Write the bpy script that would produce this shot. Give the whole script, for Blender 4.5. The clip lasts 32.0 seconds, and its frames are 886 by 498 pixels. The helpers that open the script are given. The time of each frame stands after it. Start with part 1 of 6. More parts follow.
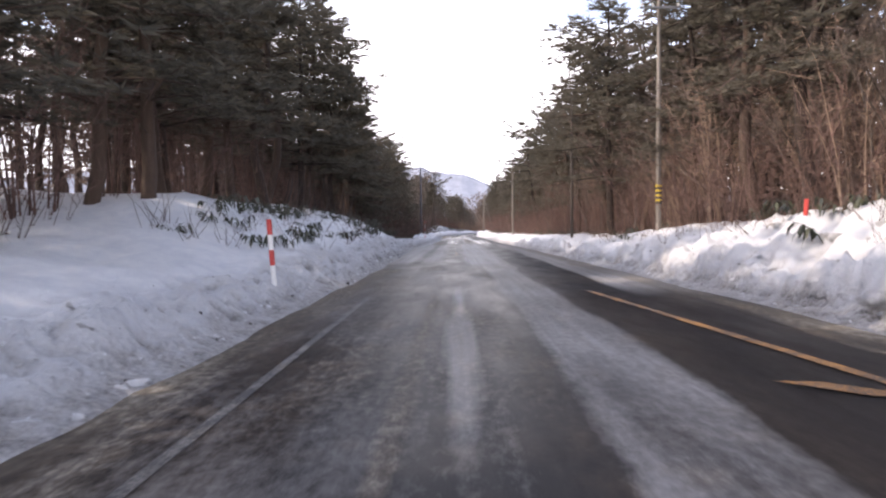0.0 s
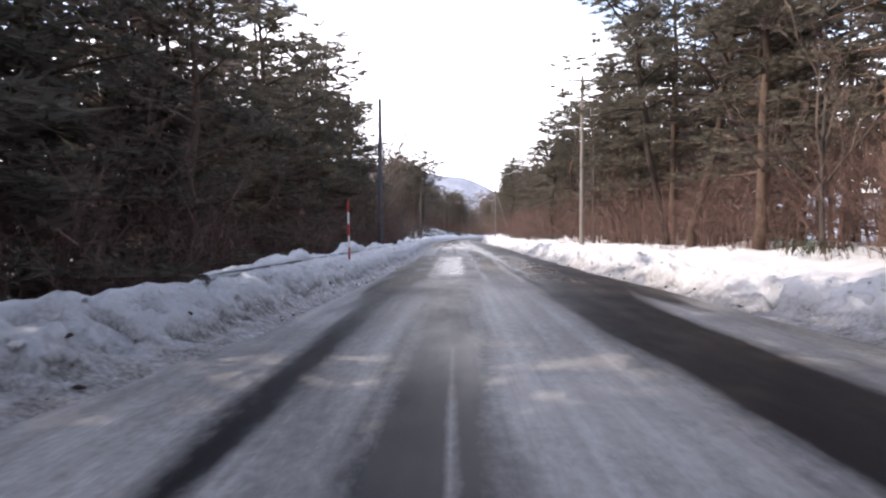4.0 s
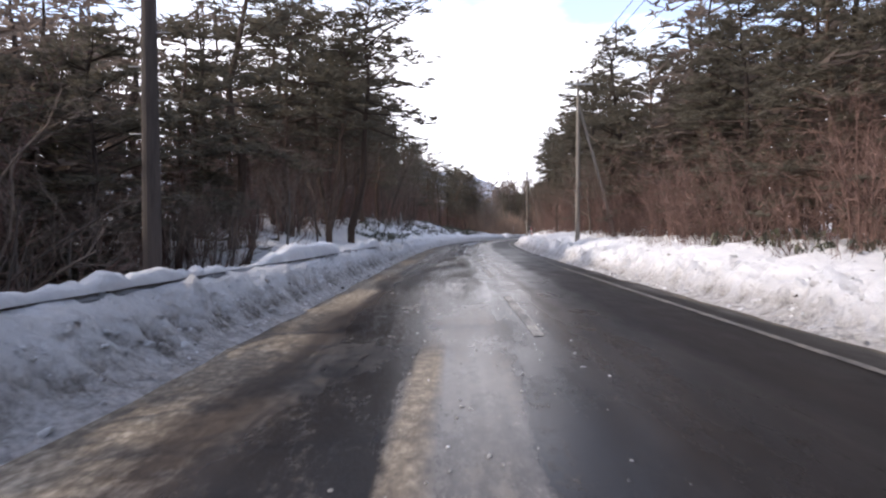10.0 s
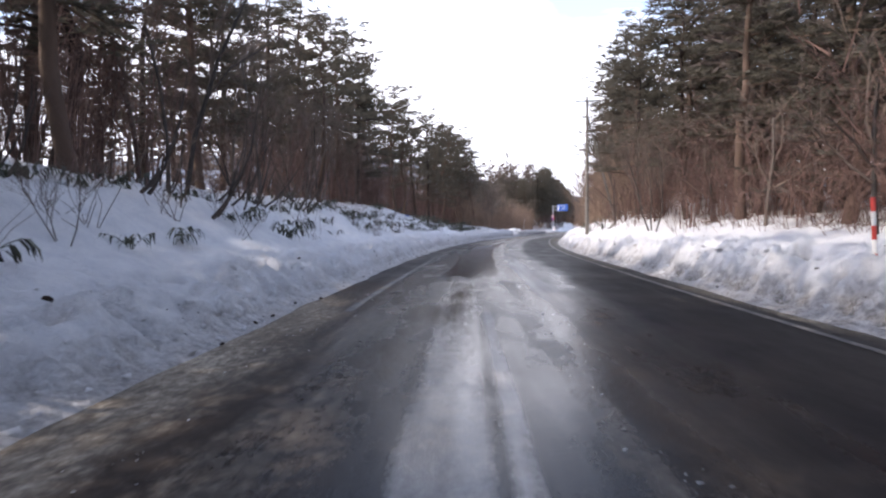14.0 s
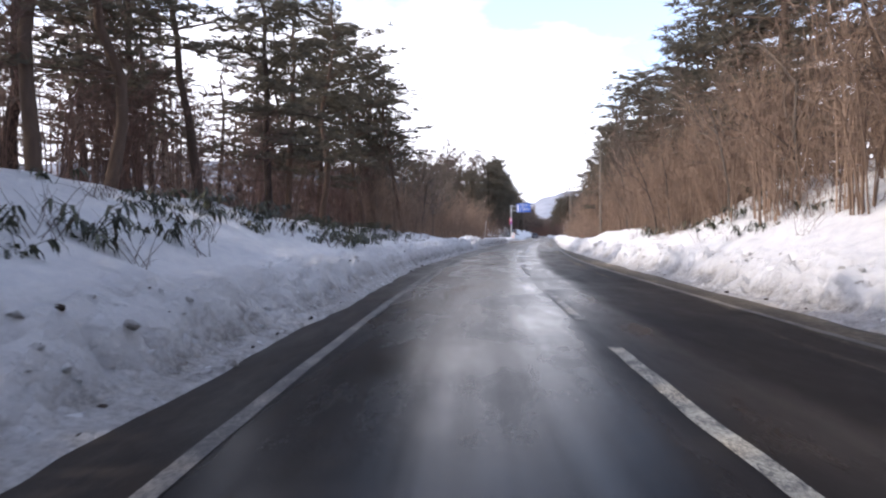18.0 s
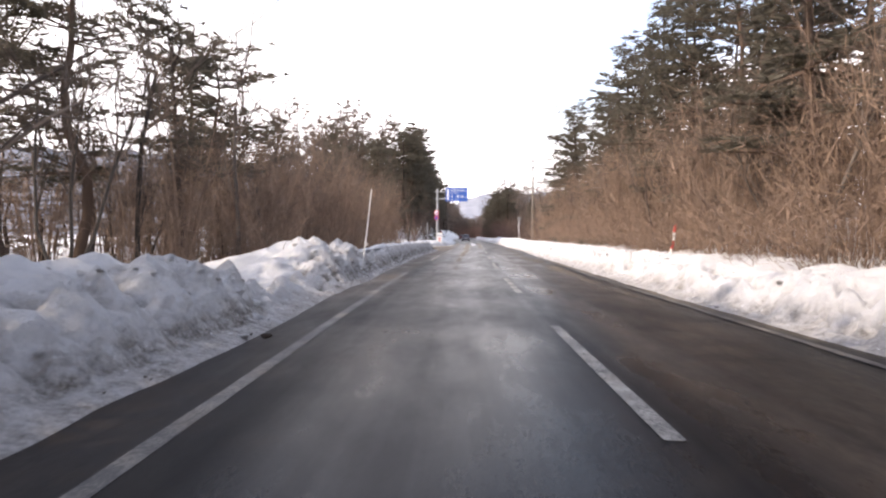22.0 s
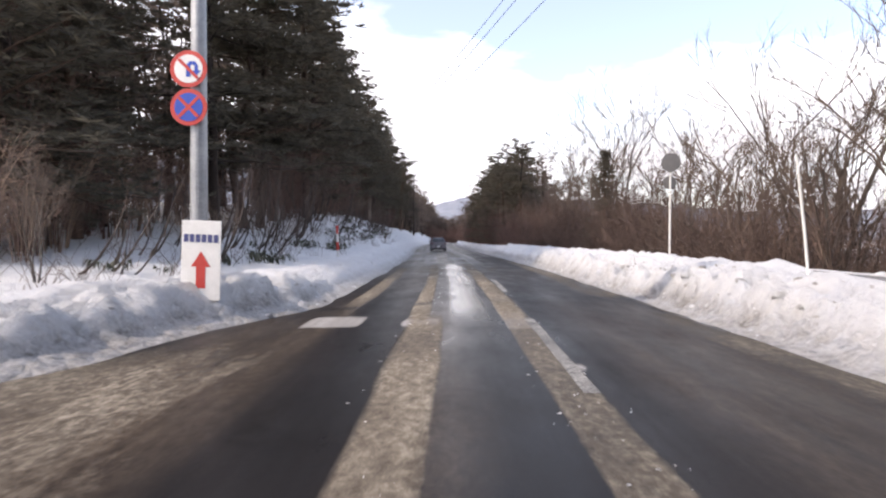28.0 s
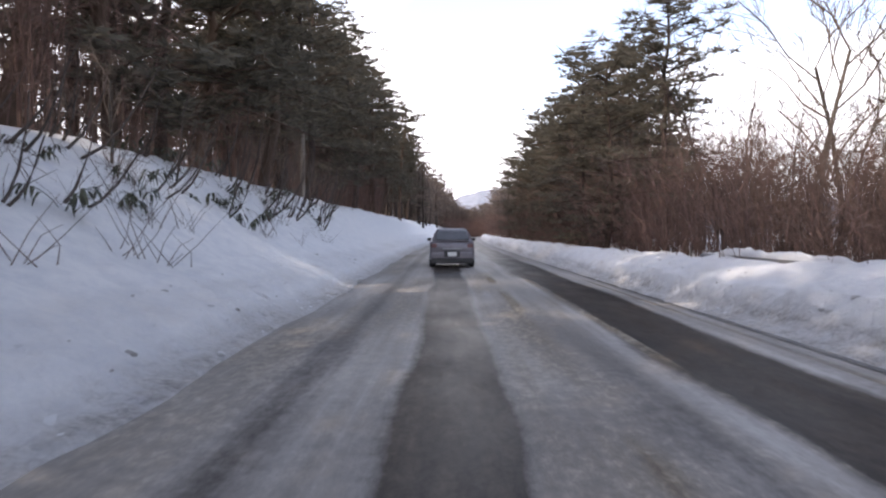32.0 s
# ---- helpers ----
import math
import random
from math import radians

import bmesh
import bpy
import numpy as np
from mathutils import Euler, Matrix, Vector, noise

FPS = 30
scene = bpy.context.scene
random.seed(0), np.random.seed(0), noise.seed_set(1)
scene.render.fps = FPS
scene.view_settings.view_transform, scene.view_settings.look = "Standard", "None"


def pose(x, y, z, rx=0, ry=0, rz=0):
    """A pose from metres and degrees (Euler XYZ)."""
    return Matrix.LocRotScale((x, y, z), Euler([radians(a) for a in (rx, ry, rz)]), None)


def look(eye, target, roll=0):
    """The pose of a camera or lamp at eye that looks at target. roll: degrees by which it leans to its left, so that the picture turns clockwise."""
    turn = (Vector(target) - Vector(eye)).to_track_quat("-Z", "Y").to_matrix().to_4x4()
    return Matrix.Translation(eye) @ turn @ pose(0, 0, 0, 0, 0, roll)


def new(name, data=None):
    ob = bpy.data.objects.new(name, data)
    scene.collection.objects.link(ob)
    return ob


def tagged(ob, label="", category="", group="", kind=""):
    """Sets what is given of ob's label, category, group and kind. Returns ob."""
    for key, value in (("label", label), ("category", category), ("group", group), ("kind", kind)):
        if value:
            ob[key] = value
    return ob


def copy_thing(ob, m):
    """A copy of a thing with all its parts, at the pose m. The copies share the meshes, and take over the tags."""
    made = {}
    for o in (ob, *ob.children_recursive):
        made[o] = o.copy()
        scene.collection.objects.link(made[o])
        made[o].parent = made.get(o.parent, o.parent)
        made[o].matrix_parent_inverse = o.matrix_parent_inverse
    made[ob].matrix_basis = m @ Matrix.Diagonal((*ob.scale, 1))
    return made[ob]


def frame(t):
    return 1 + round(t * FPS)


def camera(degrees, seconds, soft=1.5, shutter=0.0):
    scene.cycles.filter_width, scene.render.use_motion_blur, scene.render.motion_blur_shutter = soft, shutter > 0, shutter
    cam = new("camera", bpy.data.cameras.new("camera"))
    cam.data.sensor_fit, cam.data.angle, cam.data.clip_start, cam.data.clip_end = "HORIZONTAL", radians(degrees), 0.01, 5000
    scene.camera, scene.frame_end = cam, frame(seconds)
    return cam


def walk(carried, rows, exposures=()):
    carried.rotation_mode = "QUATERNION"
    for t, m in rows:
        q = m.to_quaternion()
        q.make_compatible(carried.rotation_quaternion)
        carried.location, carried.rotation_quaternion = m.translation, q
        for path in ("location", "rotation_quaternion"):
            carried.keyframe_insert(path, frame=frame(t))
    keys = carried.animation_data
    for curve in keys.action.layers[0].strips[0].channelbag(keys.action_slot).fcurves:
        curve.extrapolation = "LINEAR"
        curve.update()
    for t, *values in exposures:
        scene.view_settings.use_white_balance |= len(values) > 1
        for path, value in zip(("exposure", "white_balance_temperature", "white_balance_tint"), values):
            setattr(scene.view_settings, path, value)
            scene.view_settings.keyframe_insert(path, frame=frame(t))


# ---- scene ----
cam = camera(72.3, 32.0, soft=2.2, shutter=0.08)
EYE = 1.33
# seconds, x, y, tilt, lean, heading
ROWS = [
    (0, -0.000, 0.000, -1.72, 0.50, 0.02),
    (0.5, 0.122, 5.862, -1.67, 0.08, -0.05),
    (1, 0.245, 11.648, -1.60, -0.01, -0.11),
    (1.5, 0.340, 17.385, -1.55, -0.46, -0.25),
    (2, 0.450, 23.010, -1.44, -0.90, -0.39),
    (2.5, 0.579, 28.487, -1.46, -0.39, -0.67),
    (3, 0.671, 33.897, -1.47, 0.30, -0.56),
    (3.5, 0.796, 39.361, -1.34, 0.28, -0.31),
    (4, 0.912, 44.881, -1.37, 0.14, -0.05),
    (4.5, 1.016, 50.455, -1.43, 0.06, 0.09),
    (5, 1.118, 56.077, -1.48, 0.09, 0.05),
    (5.5, 1.230, 61.746, -1.53, 0.22, -0.07),
    (6, 1.371, 67.455, -1.62, 0.33, -0.13),
    (6.5, 1.527, 73.175, -1.57, 0.58, -0.16),
    (7, 1.663, 78.888, -1.56, 0.30, -0.17),
    (7.5, 1.781, 84.531, -1.80, 0.16, -0.15),
    (8, 1.869, 90.116, -1.94, 0.15, -0.02),
    (8.5, 1.965, 95.744, -1.75, 0.51, 0.02),
    (9, 2.061, 101.417, -1.63, 0.60, 0.10),
    (9.5, 2.155, 107.129, -1.45, 0.43, 0.22),
    (10, 2.239, 112.871, -1.51, 0.12, 0.47),
    (10.5, 2.319, 118.630, -1.60, -0.16, 0.60),
    (11, 2.390, 124.393, -1.97, -0.57, 0.64),
    (11.5, 2.466, 130.159, -2.00, -0.82, 0.44),
    (12, 2.544, 135.866, -1.81, -0.43, 0.35),
    (12.5, 2.658, 141.476, -1.52, -0.13, 0.12),
    (13, 2.805, 147.030, -1.46, 0.32, -0.07),
    (13.5, 2.998, 152.559, -1.59, 0.72, -0.27),
    (14, 3.186, 157.949, -1.97, 0.37, -0.57),
    (14.5, 3.400, 163.330, -2.00, -0.17, -1.01),
    (15, 3.651, 168.732, -1.77, -0.22, -1.55),
    (15.5, 3.953, 174.155, -1.64, -0.08, -2.13),
    (16, 4.314, 179.604, -1.68, 0.18, -2.76),
    (16.5, 4.743, 185.078, -1.79, 0.55, -3.47),
    (17, 5.258, 190.581, -1.68, 0.87, -4.37),
    (17.5, 5.894, 196.112, -1.42, 0.92, -5.48),
    (18, 6.648, 201.686, -1.33, 0.67, -6.62),
    (18.5, 7.507, 207.297, -1.13, 0.38, -7.78),
    (19, 8.447, 212.912, -0.98, 0.29, -8.87),
    (19.5, 9.504, 218.527, -0.97, 0.27, -9.94),
    (20, 10.689, 224.137, -1.08, 0.64, -10.84),
    (20.5, 11.997, 229.731, -1.09, 0.71, -11.94),
    (21, 13.372, 235.334, -1.20, 0.38, -12.79),
    (21.5, 14.810, 240.886, -1.30, 0.08, -13.61),
    (22, 16.300, 246.403, -1.31, -0.23, -14.11),
    (22.5, 17.823, 251.959, -1.31, 0.08, -14.35),
    (23, 19.372, 257.549, -1.25, 0.06, -14.52),
    (23.5, 20.938, 263.155, -1.28, -0.15, -14.59),
    (24, 22.514, 268.749, -1.45, -0.49, -14.68),
    (24.5, 24.161, 274.315, -1.82, -0.95, -15.13),
    (25, 25.850, 279.873, -1.85, -1.05, -15.63),
    (25.5, 27.542, 285.435, -1.44, -0.31, -16.13),
    (26, 29.276, 290.964, -1.38, 0.04, -16.48),
    (26.5, 31.031, 296.455, -1.39, 0.19, -16.69),
    (27, 32.789, 301.903, -1.34, 0.27, -16.74),
    (27.5, 34.536, 307.302, -1.16, 0.23, -16.59),
    (28, 36.273, 312.641, -0.94, -0.26, -16.17),
    (28.5, 37.952, 317.914, -0.98, 0.42, -15.65),
    (29, 39.572, 323.226, -1.49, 0.19, -15.42),
    (29.5, 41.106, 328.565, -0.95, -0.61, -15.21),
    (30, 42.581, 333.803, -1.07, -0.27, -14.79),
    (30.5, 44.038, 338.966, -1.33, -0.03, -14.50),
    (31, 45.471, 344.073, -1.51, 0.08, -14.38),
    (31.5, 46.899, 349.180, -1.48, 0.02, -14.25),
    (32, 48.322, 354.289, -1.57, 0.07, -14.21),
]
walk(cam, [(t, pose(x, y, EYE, 90 + p, r, w)) for t, x, y, p, r, w in ROWS],
     exposures=[(0.0, 0.41, 7200, 20), (1.0, 0.50, 6950, 18), (3.5, 0.46, 6950, 18), (6.0, 0.10, 6900, 18), (9.0, -0.09, 6900, 17), (12.0, 0.06, 6650, 17), (14.0, 0.13, 6650, 17),
                (16.5, -0.07, 6550, 17), (19.0, 0.08, 6850, 17), (22.0, 0.23, 7550, 18), (25.5, 0.19, 7600, 17), (28.0, -0.18, 7150, 17), (32.0, 0.19, 7200, 17)])

# ---- light ----
SUN_AZ, SUN_EL = 98.0, 40.0      # degrees to the west of north, above the horizon
world = bpy.data.worlds.new("winter_sky")
scene.world = world
world.use_nodes = True
wn, wl = world.node_tree.nodes, world.node_tree.links
wn.clear()
w_out, w_bg = wn.new("ShaderNodeOutputWorld"), wn.new("ShaderNodeBackground")
w_sky = wn.new("ShaderNodeTexSky")
w_sky.sky_type, w_sky.sun_disc = "NISHITA", False
w_sky.sun_elevation, w_sky.sun_rotation = radians(SUN_EL), radians(-SUN_AZ)
w_sky.dust_density, w_sky.air_density = 1.5, 1.0
w_co, w_map = wn.new("ShaderNodeTexCoord"), wn.new("ShaderNodeMapping")
w_map.inputs["Scale"].default_value = (1.6, 1.6, 4.0)
w_map.inputs["Location"].default_value = (0.35, 0.2, 0.1)
w_noise, w_ramp, w_mix = wn.new("ShaderNodeTexNoise"), wn.new("ShaderNodeValToRGB"), wn.new("ShaderNodeMix")
w_noise.inputs["Scale"].default_value, w_noise.inputs["Detail"].default_value = 1.3, 6.0
w_noise.inputs["Roughness"].default_value = 0.55
w_ramp.color_ramp.elements[0].position, w_ramp.color_ramp.elements[1].position = 0.34, 0.50
w_ramp.color_ramp.elements[0].color = (0.14, 0.14, 0.14, 1)
w_mix.data_type = "RGBA"
w_mix.inputs[7].default_value = (14.2, 15.0, 16.6, 1)
wl.new(w_co.outputs["Generated"], w_map.inputs["Vector"])
wl.new(w_map.outputs[0], w_noise.inputs["Vector"])
w_sep, w_rise, w_thin = wn.new("ShaderNodeSeparateXYZ"), wn.new("ShaderNodeMapRange"), wn.new("ShaderNodeMath")
w_rise.inputs["From Min"].default_value, w_rise.inputs["From Max"].default_value = 0.22, 0.38      # the cloud bank thins out above 13 degrees
w_rise.inputs["To Min"].default_value, w_rise.inputs["To Max"].default_value = -0.03, 0.23
w_thin.operation = "SUBTRACT"
wl.new(w_co.outputs["Generated"], w_sep.inputs[0])
wl.new(w_sep.outputs["Z"], w_rise.inputs["Value"])
wl.new(w_noise.outputs["Fac"], w_thin.inputs[0])
wl.new(w_rise.outputs[0], w_thin.inputs[1])
wl.new(w_thin.outputs[0], w_ramp.inputs["Fac"])
wl.new(w_ramp.outputs["Color"], w_mix.inputs[0])
w_gain = wn.new("ShaderNodeVectorMath")
w_gain.operation = "SCALE"
w_gain.inputs["Scale"].default_value = 2.5
wl.new(w_sky.outputs[0], w_gain.inputs[0])
wl.new(w_gain.outputs[0], w_mix.inputs[6])
wl.new(w_mix.outputs[2], w_bg.inputs["Color"])
w_bg.inputs["Strength"].default_value = 0.15
wl.new(w_bg.outputs[0], w_out.inputs["Surface"])
sun = new("sun", bpy.data.lights.new("sun", "SUN"))
sun.data.energy, sun.data.angle, sun.data.color = 3.9, radians(0.6), (1.0, 0.93, 0.82)
az, el = radians(SUN_AZ), radians(SUN_EL)
sun_way = Vector((-math.sin(az) * math.cos(el), math.cos(az) * math.cos(el), math.sin(el)))
sun.matrix_world = look(sun_way * 100, (0, 0, 0))


# ---- materials ----
def material(name, rough=0.8, metal=0.0):
    m = bpy.data.materials.new(name)
    m.use_nodes = True
    n = m.node_tree.nodes
    b = n["Principled BSDF"]
    b.inputs["Roughness"].default_value, b.inputs["Metallic"].default_value = rough, metal
    return m, n, m.node_tree.links, b


def noise_node(n, l, scale, detail=4.0, rough=0.6, coords="Object", stretch=None):
    co, tx = n.new("ShaderNodeTexCoord"), n.new("ShaderNodeTexNoise")
    tx.inputs["Scale"].default_value, tx.inputs["Detail"].default_value = scale, detail
    tx.inputs["Roughness"].default_value = rough
    src = co.outputs[coords]
    if stretch:
        mp = n.new("ShaderNodeMapping")
        mp.inputs["Scale"].default_value = stretch
        l.new(src, mp.inputs["Vector"])
        src = mp.outputs[0]
    l.new(src, tx.inputs["Vector"])
    return tx.outputs["Fac"]


def ramp_node(n, l, src, stops):
    r = n.new("ShaderNodeValToRGB")
    e = r.color_ramp.elements
    while len(e) < len(stops):
        e.new(0.5)
    for k, (p, c) in enumerate(stops):
        e[k].position, e[k].color = p, (c[0], c[1], c[2], 1)
    l.new(src, r.inputs["Fac"])
    return r.outputs["Color"]


def bump_node(n, l, b, src, strength, distance):
    u = n.new("ShaderNodeBump")
    u.inputs["Strength"].default_value, u.inputs["Distance"].default_value = strength, distance
    l.new(src, u.inputs["Height"])
    l.new(u.outputs[0], b.inputs["Normal"])
    return u


def mix_node(n, l, fac, a, b2):
    mx = n.new("ShaderNodeMix")
    mx.data_type = "RGBA"
    for sock, v in ((mx.inputs[0], fac), (mx.inputs[6], a), (mx.inputs[7], b2)):
        if isinstance(v, bpy.types.NodeSocket):
            l.new(v, sock)
        elif isinstance(v, (tuple, list)):
            sock.default_value = (v[0], v[1], v[2], 1)
        else:
            sock.default_value = v
    return mx.outputs[2]


def math_node(n, l, op, a, b2):
    mt = n.new("ShaderNodeMath")
    mt.operation = op
    for sock, v in zip(mt.inputs, (a, b2)):
        if isinstance(v, bpy.types.NodeSocket):
            l.new(v, sock)
        else:
            sock.default_value = v
    return mt.outputs[0]


def plain(name, dark, light, scale=8.0, rough=0.7, metal=0.0, bump=0.15, depth=0.01, stretch=None, island=False, obj=False):
    """Two-tone material with a coarse and a fine noise."""
    m, n, l, b = material(name, rough, metal)
    f1, f2 = noise_node(n, l, scale, 6, 0.65, stretch=stretch), noise_node(n, l, scale * 7, 3, 0.6, stretch=stretch)
    f = math_node(n, l, "ADD", math_node(n, l, "MULTIPLY", f1, 0.65), math_node(n, l, "MULTIPLY", f2, 0.35))
    if island or obj:
        src = n.new("ShaderNodeNewGeometry").outputs["Random Per Island"] if island else n.new("ShaderNodeObjectInfo").outputs["Random"]
        f = math_node(n, l, "ADD", math_node(n, l, "MULTIPLY", f, 0.55), math_node(n, l, "MULTIPLY", src, 0.45))
    l.new(ramp_node(n, l, f, [(0.3, dark), (0.7, light)]), b.inputs["Base Color"])
    if bump:
        bump_node(n, l, b, f, bump, depth)
    return m


def snow_material():
    m, n, l, b = material("snow", 0.6)
    at = n.new("ShaderNodeAttribute")
    at.attribute_name = "litter"
    dirt_shade = n.new("ShaderNodeAttribute")
    dirt_shade.attribute_name = "dirt_shade"
    big, mid, fine = noise_node(n, l, 0.5, 5), noise_node(n, l, 2.6, 7, 0.72), noise_node(n, l, 16, 5, 0.75)
    clean = ramp_node(n, l, mid, [(0.28, (0.74, 0.76, 0.80)), (0.60, (0.90, 0.91, 0.92))])
    # tone of the real grime, and of the shade painted into the creases
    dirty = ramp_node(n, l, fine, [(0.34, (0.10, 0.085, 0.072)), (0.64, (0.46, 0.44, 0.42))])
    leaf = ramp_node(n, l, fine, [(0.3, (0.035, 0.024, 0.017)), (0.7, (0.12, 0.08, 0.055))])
    dm = math_node(n, l, "MULTIPLY", dirt_shade.outputs["Fac"], math_node(n, l, "ADD", math_node(n, l, "MULTIPLY", math_node(n, l, "SUBTRACT", mid, 0.5), 1.8), 0.92))
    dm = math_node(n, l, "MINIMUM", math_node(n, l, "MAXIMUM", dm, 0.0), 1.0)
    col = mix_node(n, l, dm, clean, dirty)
    lm = math_node(n, l, "GREATER_THAN", math_node(n, l, "ADD", math_node(n, l, "MULTIPLY", at.outputs["Fac"], 0.9), mid), 1.02)
    col = mix_node(n, l, lm, col, leaf)
    l.new(col, b.inputs["Base Color"])
    b.inputs["Subsurface Weight"].default_value = 0.0
    clod, co = n.new("ShaderNodeTexVoronoi"), n.new("ShaderNodeTexCoord")
    clod.inputs["Scale"].default_value = 5.5
    l.new(co.outputs["Object"], clod.inputs["Vector"])
    h = math_node(n, l, "ADD", math_node(n, l, "MULTIPLY", mid, 0.55), math_node(n, l, "MULTIPLY", fine, 0.4))
    h = math_node(n, l, "SUBTRACT", h, math_node(n, l, "MULTIPLY", math_node(n, l, "MULTIPLY", clod.outputs["Distance"], math_node(n, l, "ADD", dirt_shade.outputs["Fac"], 0.1)), 0.9))
    bump_node(n, l, b, h, 1.0, 0.26)
    return m


def road_material():
    """Asphalt under ice, slush and melt water; the cover is laid on by four mesh attributes."""
    m, n, l, b = material("icy_asphalt", 0.5)
    def att(name):
        a = n.new("ShaderNodeAttribute")
        a.attribute_name = name
        return a.outputs["Fac"]
    uvm = n.new("ShaderNodeUVMap")
    uvm.uv_map = "road"
    def rn(scale, stretch, detail=5, rough=0.65):
        mp, tx = n.new("ShaderNodeMapping"), n.new("ShaderNodeTexNoise")
        mp.inputs["Scale"].default_value = stretch
        tx.inputs["Scale"].default_value, tx.inputs["Detail"].default_value, tx.inputs["Roughness"].default_value = scale, detail, rough
        l.new(uvm.outputs[0], mp.inputs["Vector"])
        l.new(mp.outputs[0], tx.inputs["Vector"])
        return tx.outputs["Fac"]
    streak, patch, grain = rn(1.6, (1.0, 0.06, 1)), rn(0.9, (1, 0.35, 1)), rn(45, (1, 1, 1), 3)
    fines = rn(5.0, (1, 0.28, 1), 6, 0.7)
    asphalt = ramp_node(n, l, math_node(n, l, "ADD", math_node(n, l, "MULTIPLY", grain, 0.5), math_node(n, l, "MULTIPLY", patch, 0.5)),
                        [(0.3, (0.007, 0.007, 0.008)), (0.72, (0.028, 0.026, 0.026))])
    rag, rut = rn(10.0, (1, 0.55, 1), 6, 0.78), rn(5.0, (1, 0.012, 1), 4, 0.6)
    ice_c = ramp_node(n, l, math_node(n, l, "ADD", math_node(n, l, "MULTIPLY", rut, 0.4), math_node(n, l, "ADD", math_node(n, l, "MULTIPLY", patch, 0.3), math_node(n, l, "MULTIPLY", rag, 0.3))),
                      [(0.33, (0.19, 0.178, 0.166)), (0.5, (0.29, 0.278, 0.265)), (0.66, (0.41, 0.40, 0.39))])
    slush_c = ramp_node(n, l, math_node(n, l, "ADD", math_node(n, l, "MULTIPLY", patch, 0.4), math_node(n, l, "MULTIPLY", rag, 0.6)),
                        [(0.34, (0.05, 0.040, 0.032)), (0.5, (0.165, 0.140, 0.110)), (0.66, (0.40, 0.36, 0.29))])
    wob = math_node(n, l, "ADD", math_node(n, l, "ADD", math_node(n, l, "MULTIPLY", streak, 0.26), math_node(n, l, "MULTIPLY", rag, 0.28)), math_node(n, l, "ADD", math_node(n, l, "MULTIPLY", fines, 0.20), math_node(n, l, "MULTIPLY", patch, 0.26)))
    def cover(a, top):
        v = math_node(n, l, "SUBTRACT", math_node(n, l, "ADD", a, wob), 1.0)
        mr = n.new("ShaderNodeMapRange")
        mr.inputs["From Min"].default_value, mr.inputs["From Max"].default_value = -0.05, top
        l.new(v, mr.inputs["Value"])
        return mr.outputs[0]
    ice, slush = cover(att("ice"), 0.34), cover(att("slush"), 0.26)
    wet = att("wet")
    l.new(math_node(n, l, "ADD", 0.03, math_node(n, l, "MULTIPLY", math_node(n, l, "MULTIPLY", wet, wet), ramp_node(n, l, rn(1.5, (1, 0.035, 1), 4, 0.65), [(0.36, (0.04, 0.04, 0.04)), (0.66, (0.22, 0.22, 0.22))]))), b.inputs["Specular IOR Level"])
    silt = ramp_node(n, l, rn(0.35, (1, 0.12, 1), 6, 0.7), [(0.45, (0, 0, 0)), (0.7, (1, 1, 1))])
    asphalt = mix_node(n, l, math_node(n, l, "MULTIPLY", silt, 0.32), asphalt, (0.030, 0.020, 0.015))
    tread = rn(9.0, (1, 0.015, 1), 4, 0.7)
    asphalt = mix_node(n, l, ramp_node(n, l, tread, [(0.48, (0, 0, 0)), (0.78, (0.30, 0.30, 0.30))]), asphalt, (0.026, 0.024, 0.023))
    crack = n.new("ShaderNodeTexVoronoi")
    crack.feature = "DISTANCE_TO_EDGE"
    crack.inputs["Scale"].default_value, crack.inputs["Randomness"].default_value = 0.42, 1.0
    warp = n.new("ShaderNodeMapping")
    warp.inputs["Scale"].default_value = (0.9, 0.4, 1)
    l.new(uvm.outputs[0], warp.inputs["Vector"])
    wv = n.new("ShaderNodeVectorMath")
    wv.operation = "ADD"
    nz = n.new("ShaderNodeTexNoise")
    nz.inputs["Scale"].default_value, nz.inputs["Detail"].default_value = 2.5, 5
    l.new(uvm.outputs[0], nz.inputs["Vector"])
    sc = n.new("ShaderNodeVectorMath")
    sc.operation = "SCALE"
    sc.inputs["Scale"].default_value = 0.35
    l.new(nz.outputs["Color"], sc.inputs[0])
    l.new(warp.outputs[0], wv.inputs[0])
    l.new(sc.outputs[0], wv.inputs[1])
    l.new(wv.outputs[0], crack.inputs["Vector"])
    line = ramp_node(n, l, crack.outputs["Distance"], [(0.003, (1, 1, 1)), (0.010, (0, 0, 0))])
    seen = ramp_node(n, l, rn(0.25, (1, 0.4, 1), 3), [(0.52, (0, 0, 0)), (0.64, (0.7, 0.7, 0.7))])
    asphalt = mix_node(n, l, math_node(n, l, "MULTIPLY", line, seen), asphalt, (0.006, 0.006, 0.006))
    dust = math_node(n, l, "MULTIPLY", ramp_node(n, l, rn(38, (1, 0.45, 1), 4, 0.75), [(0.55, (0, 0, 0)), (0.68, (1, 1, 1))]), ramp_node(n, l, rn(0.8, (1, 0.22, 1), 5), [(0.42, (0, 0, 0)), (0.68, (0.24, 0.24, 0.24))]))
    asphalt = mix_node(n, l, dust, asphalt, (0.085, 0.08, 0.076))
    film = math_node(n, l, "MULTIPLY", att("mud"), ramp_node(n, l, math_node(n, l, "ADD", math_node(n, l, "MULTIPLY", streak, 0.6), math_node(n, l, "MULTIPLY", fines, 0.4)), [(0.36, (0.15, 0.15, 0.15)), (0.62, (1, 1, 1))]))
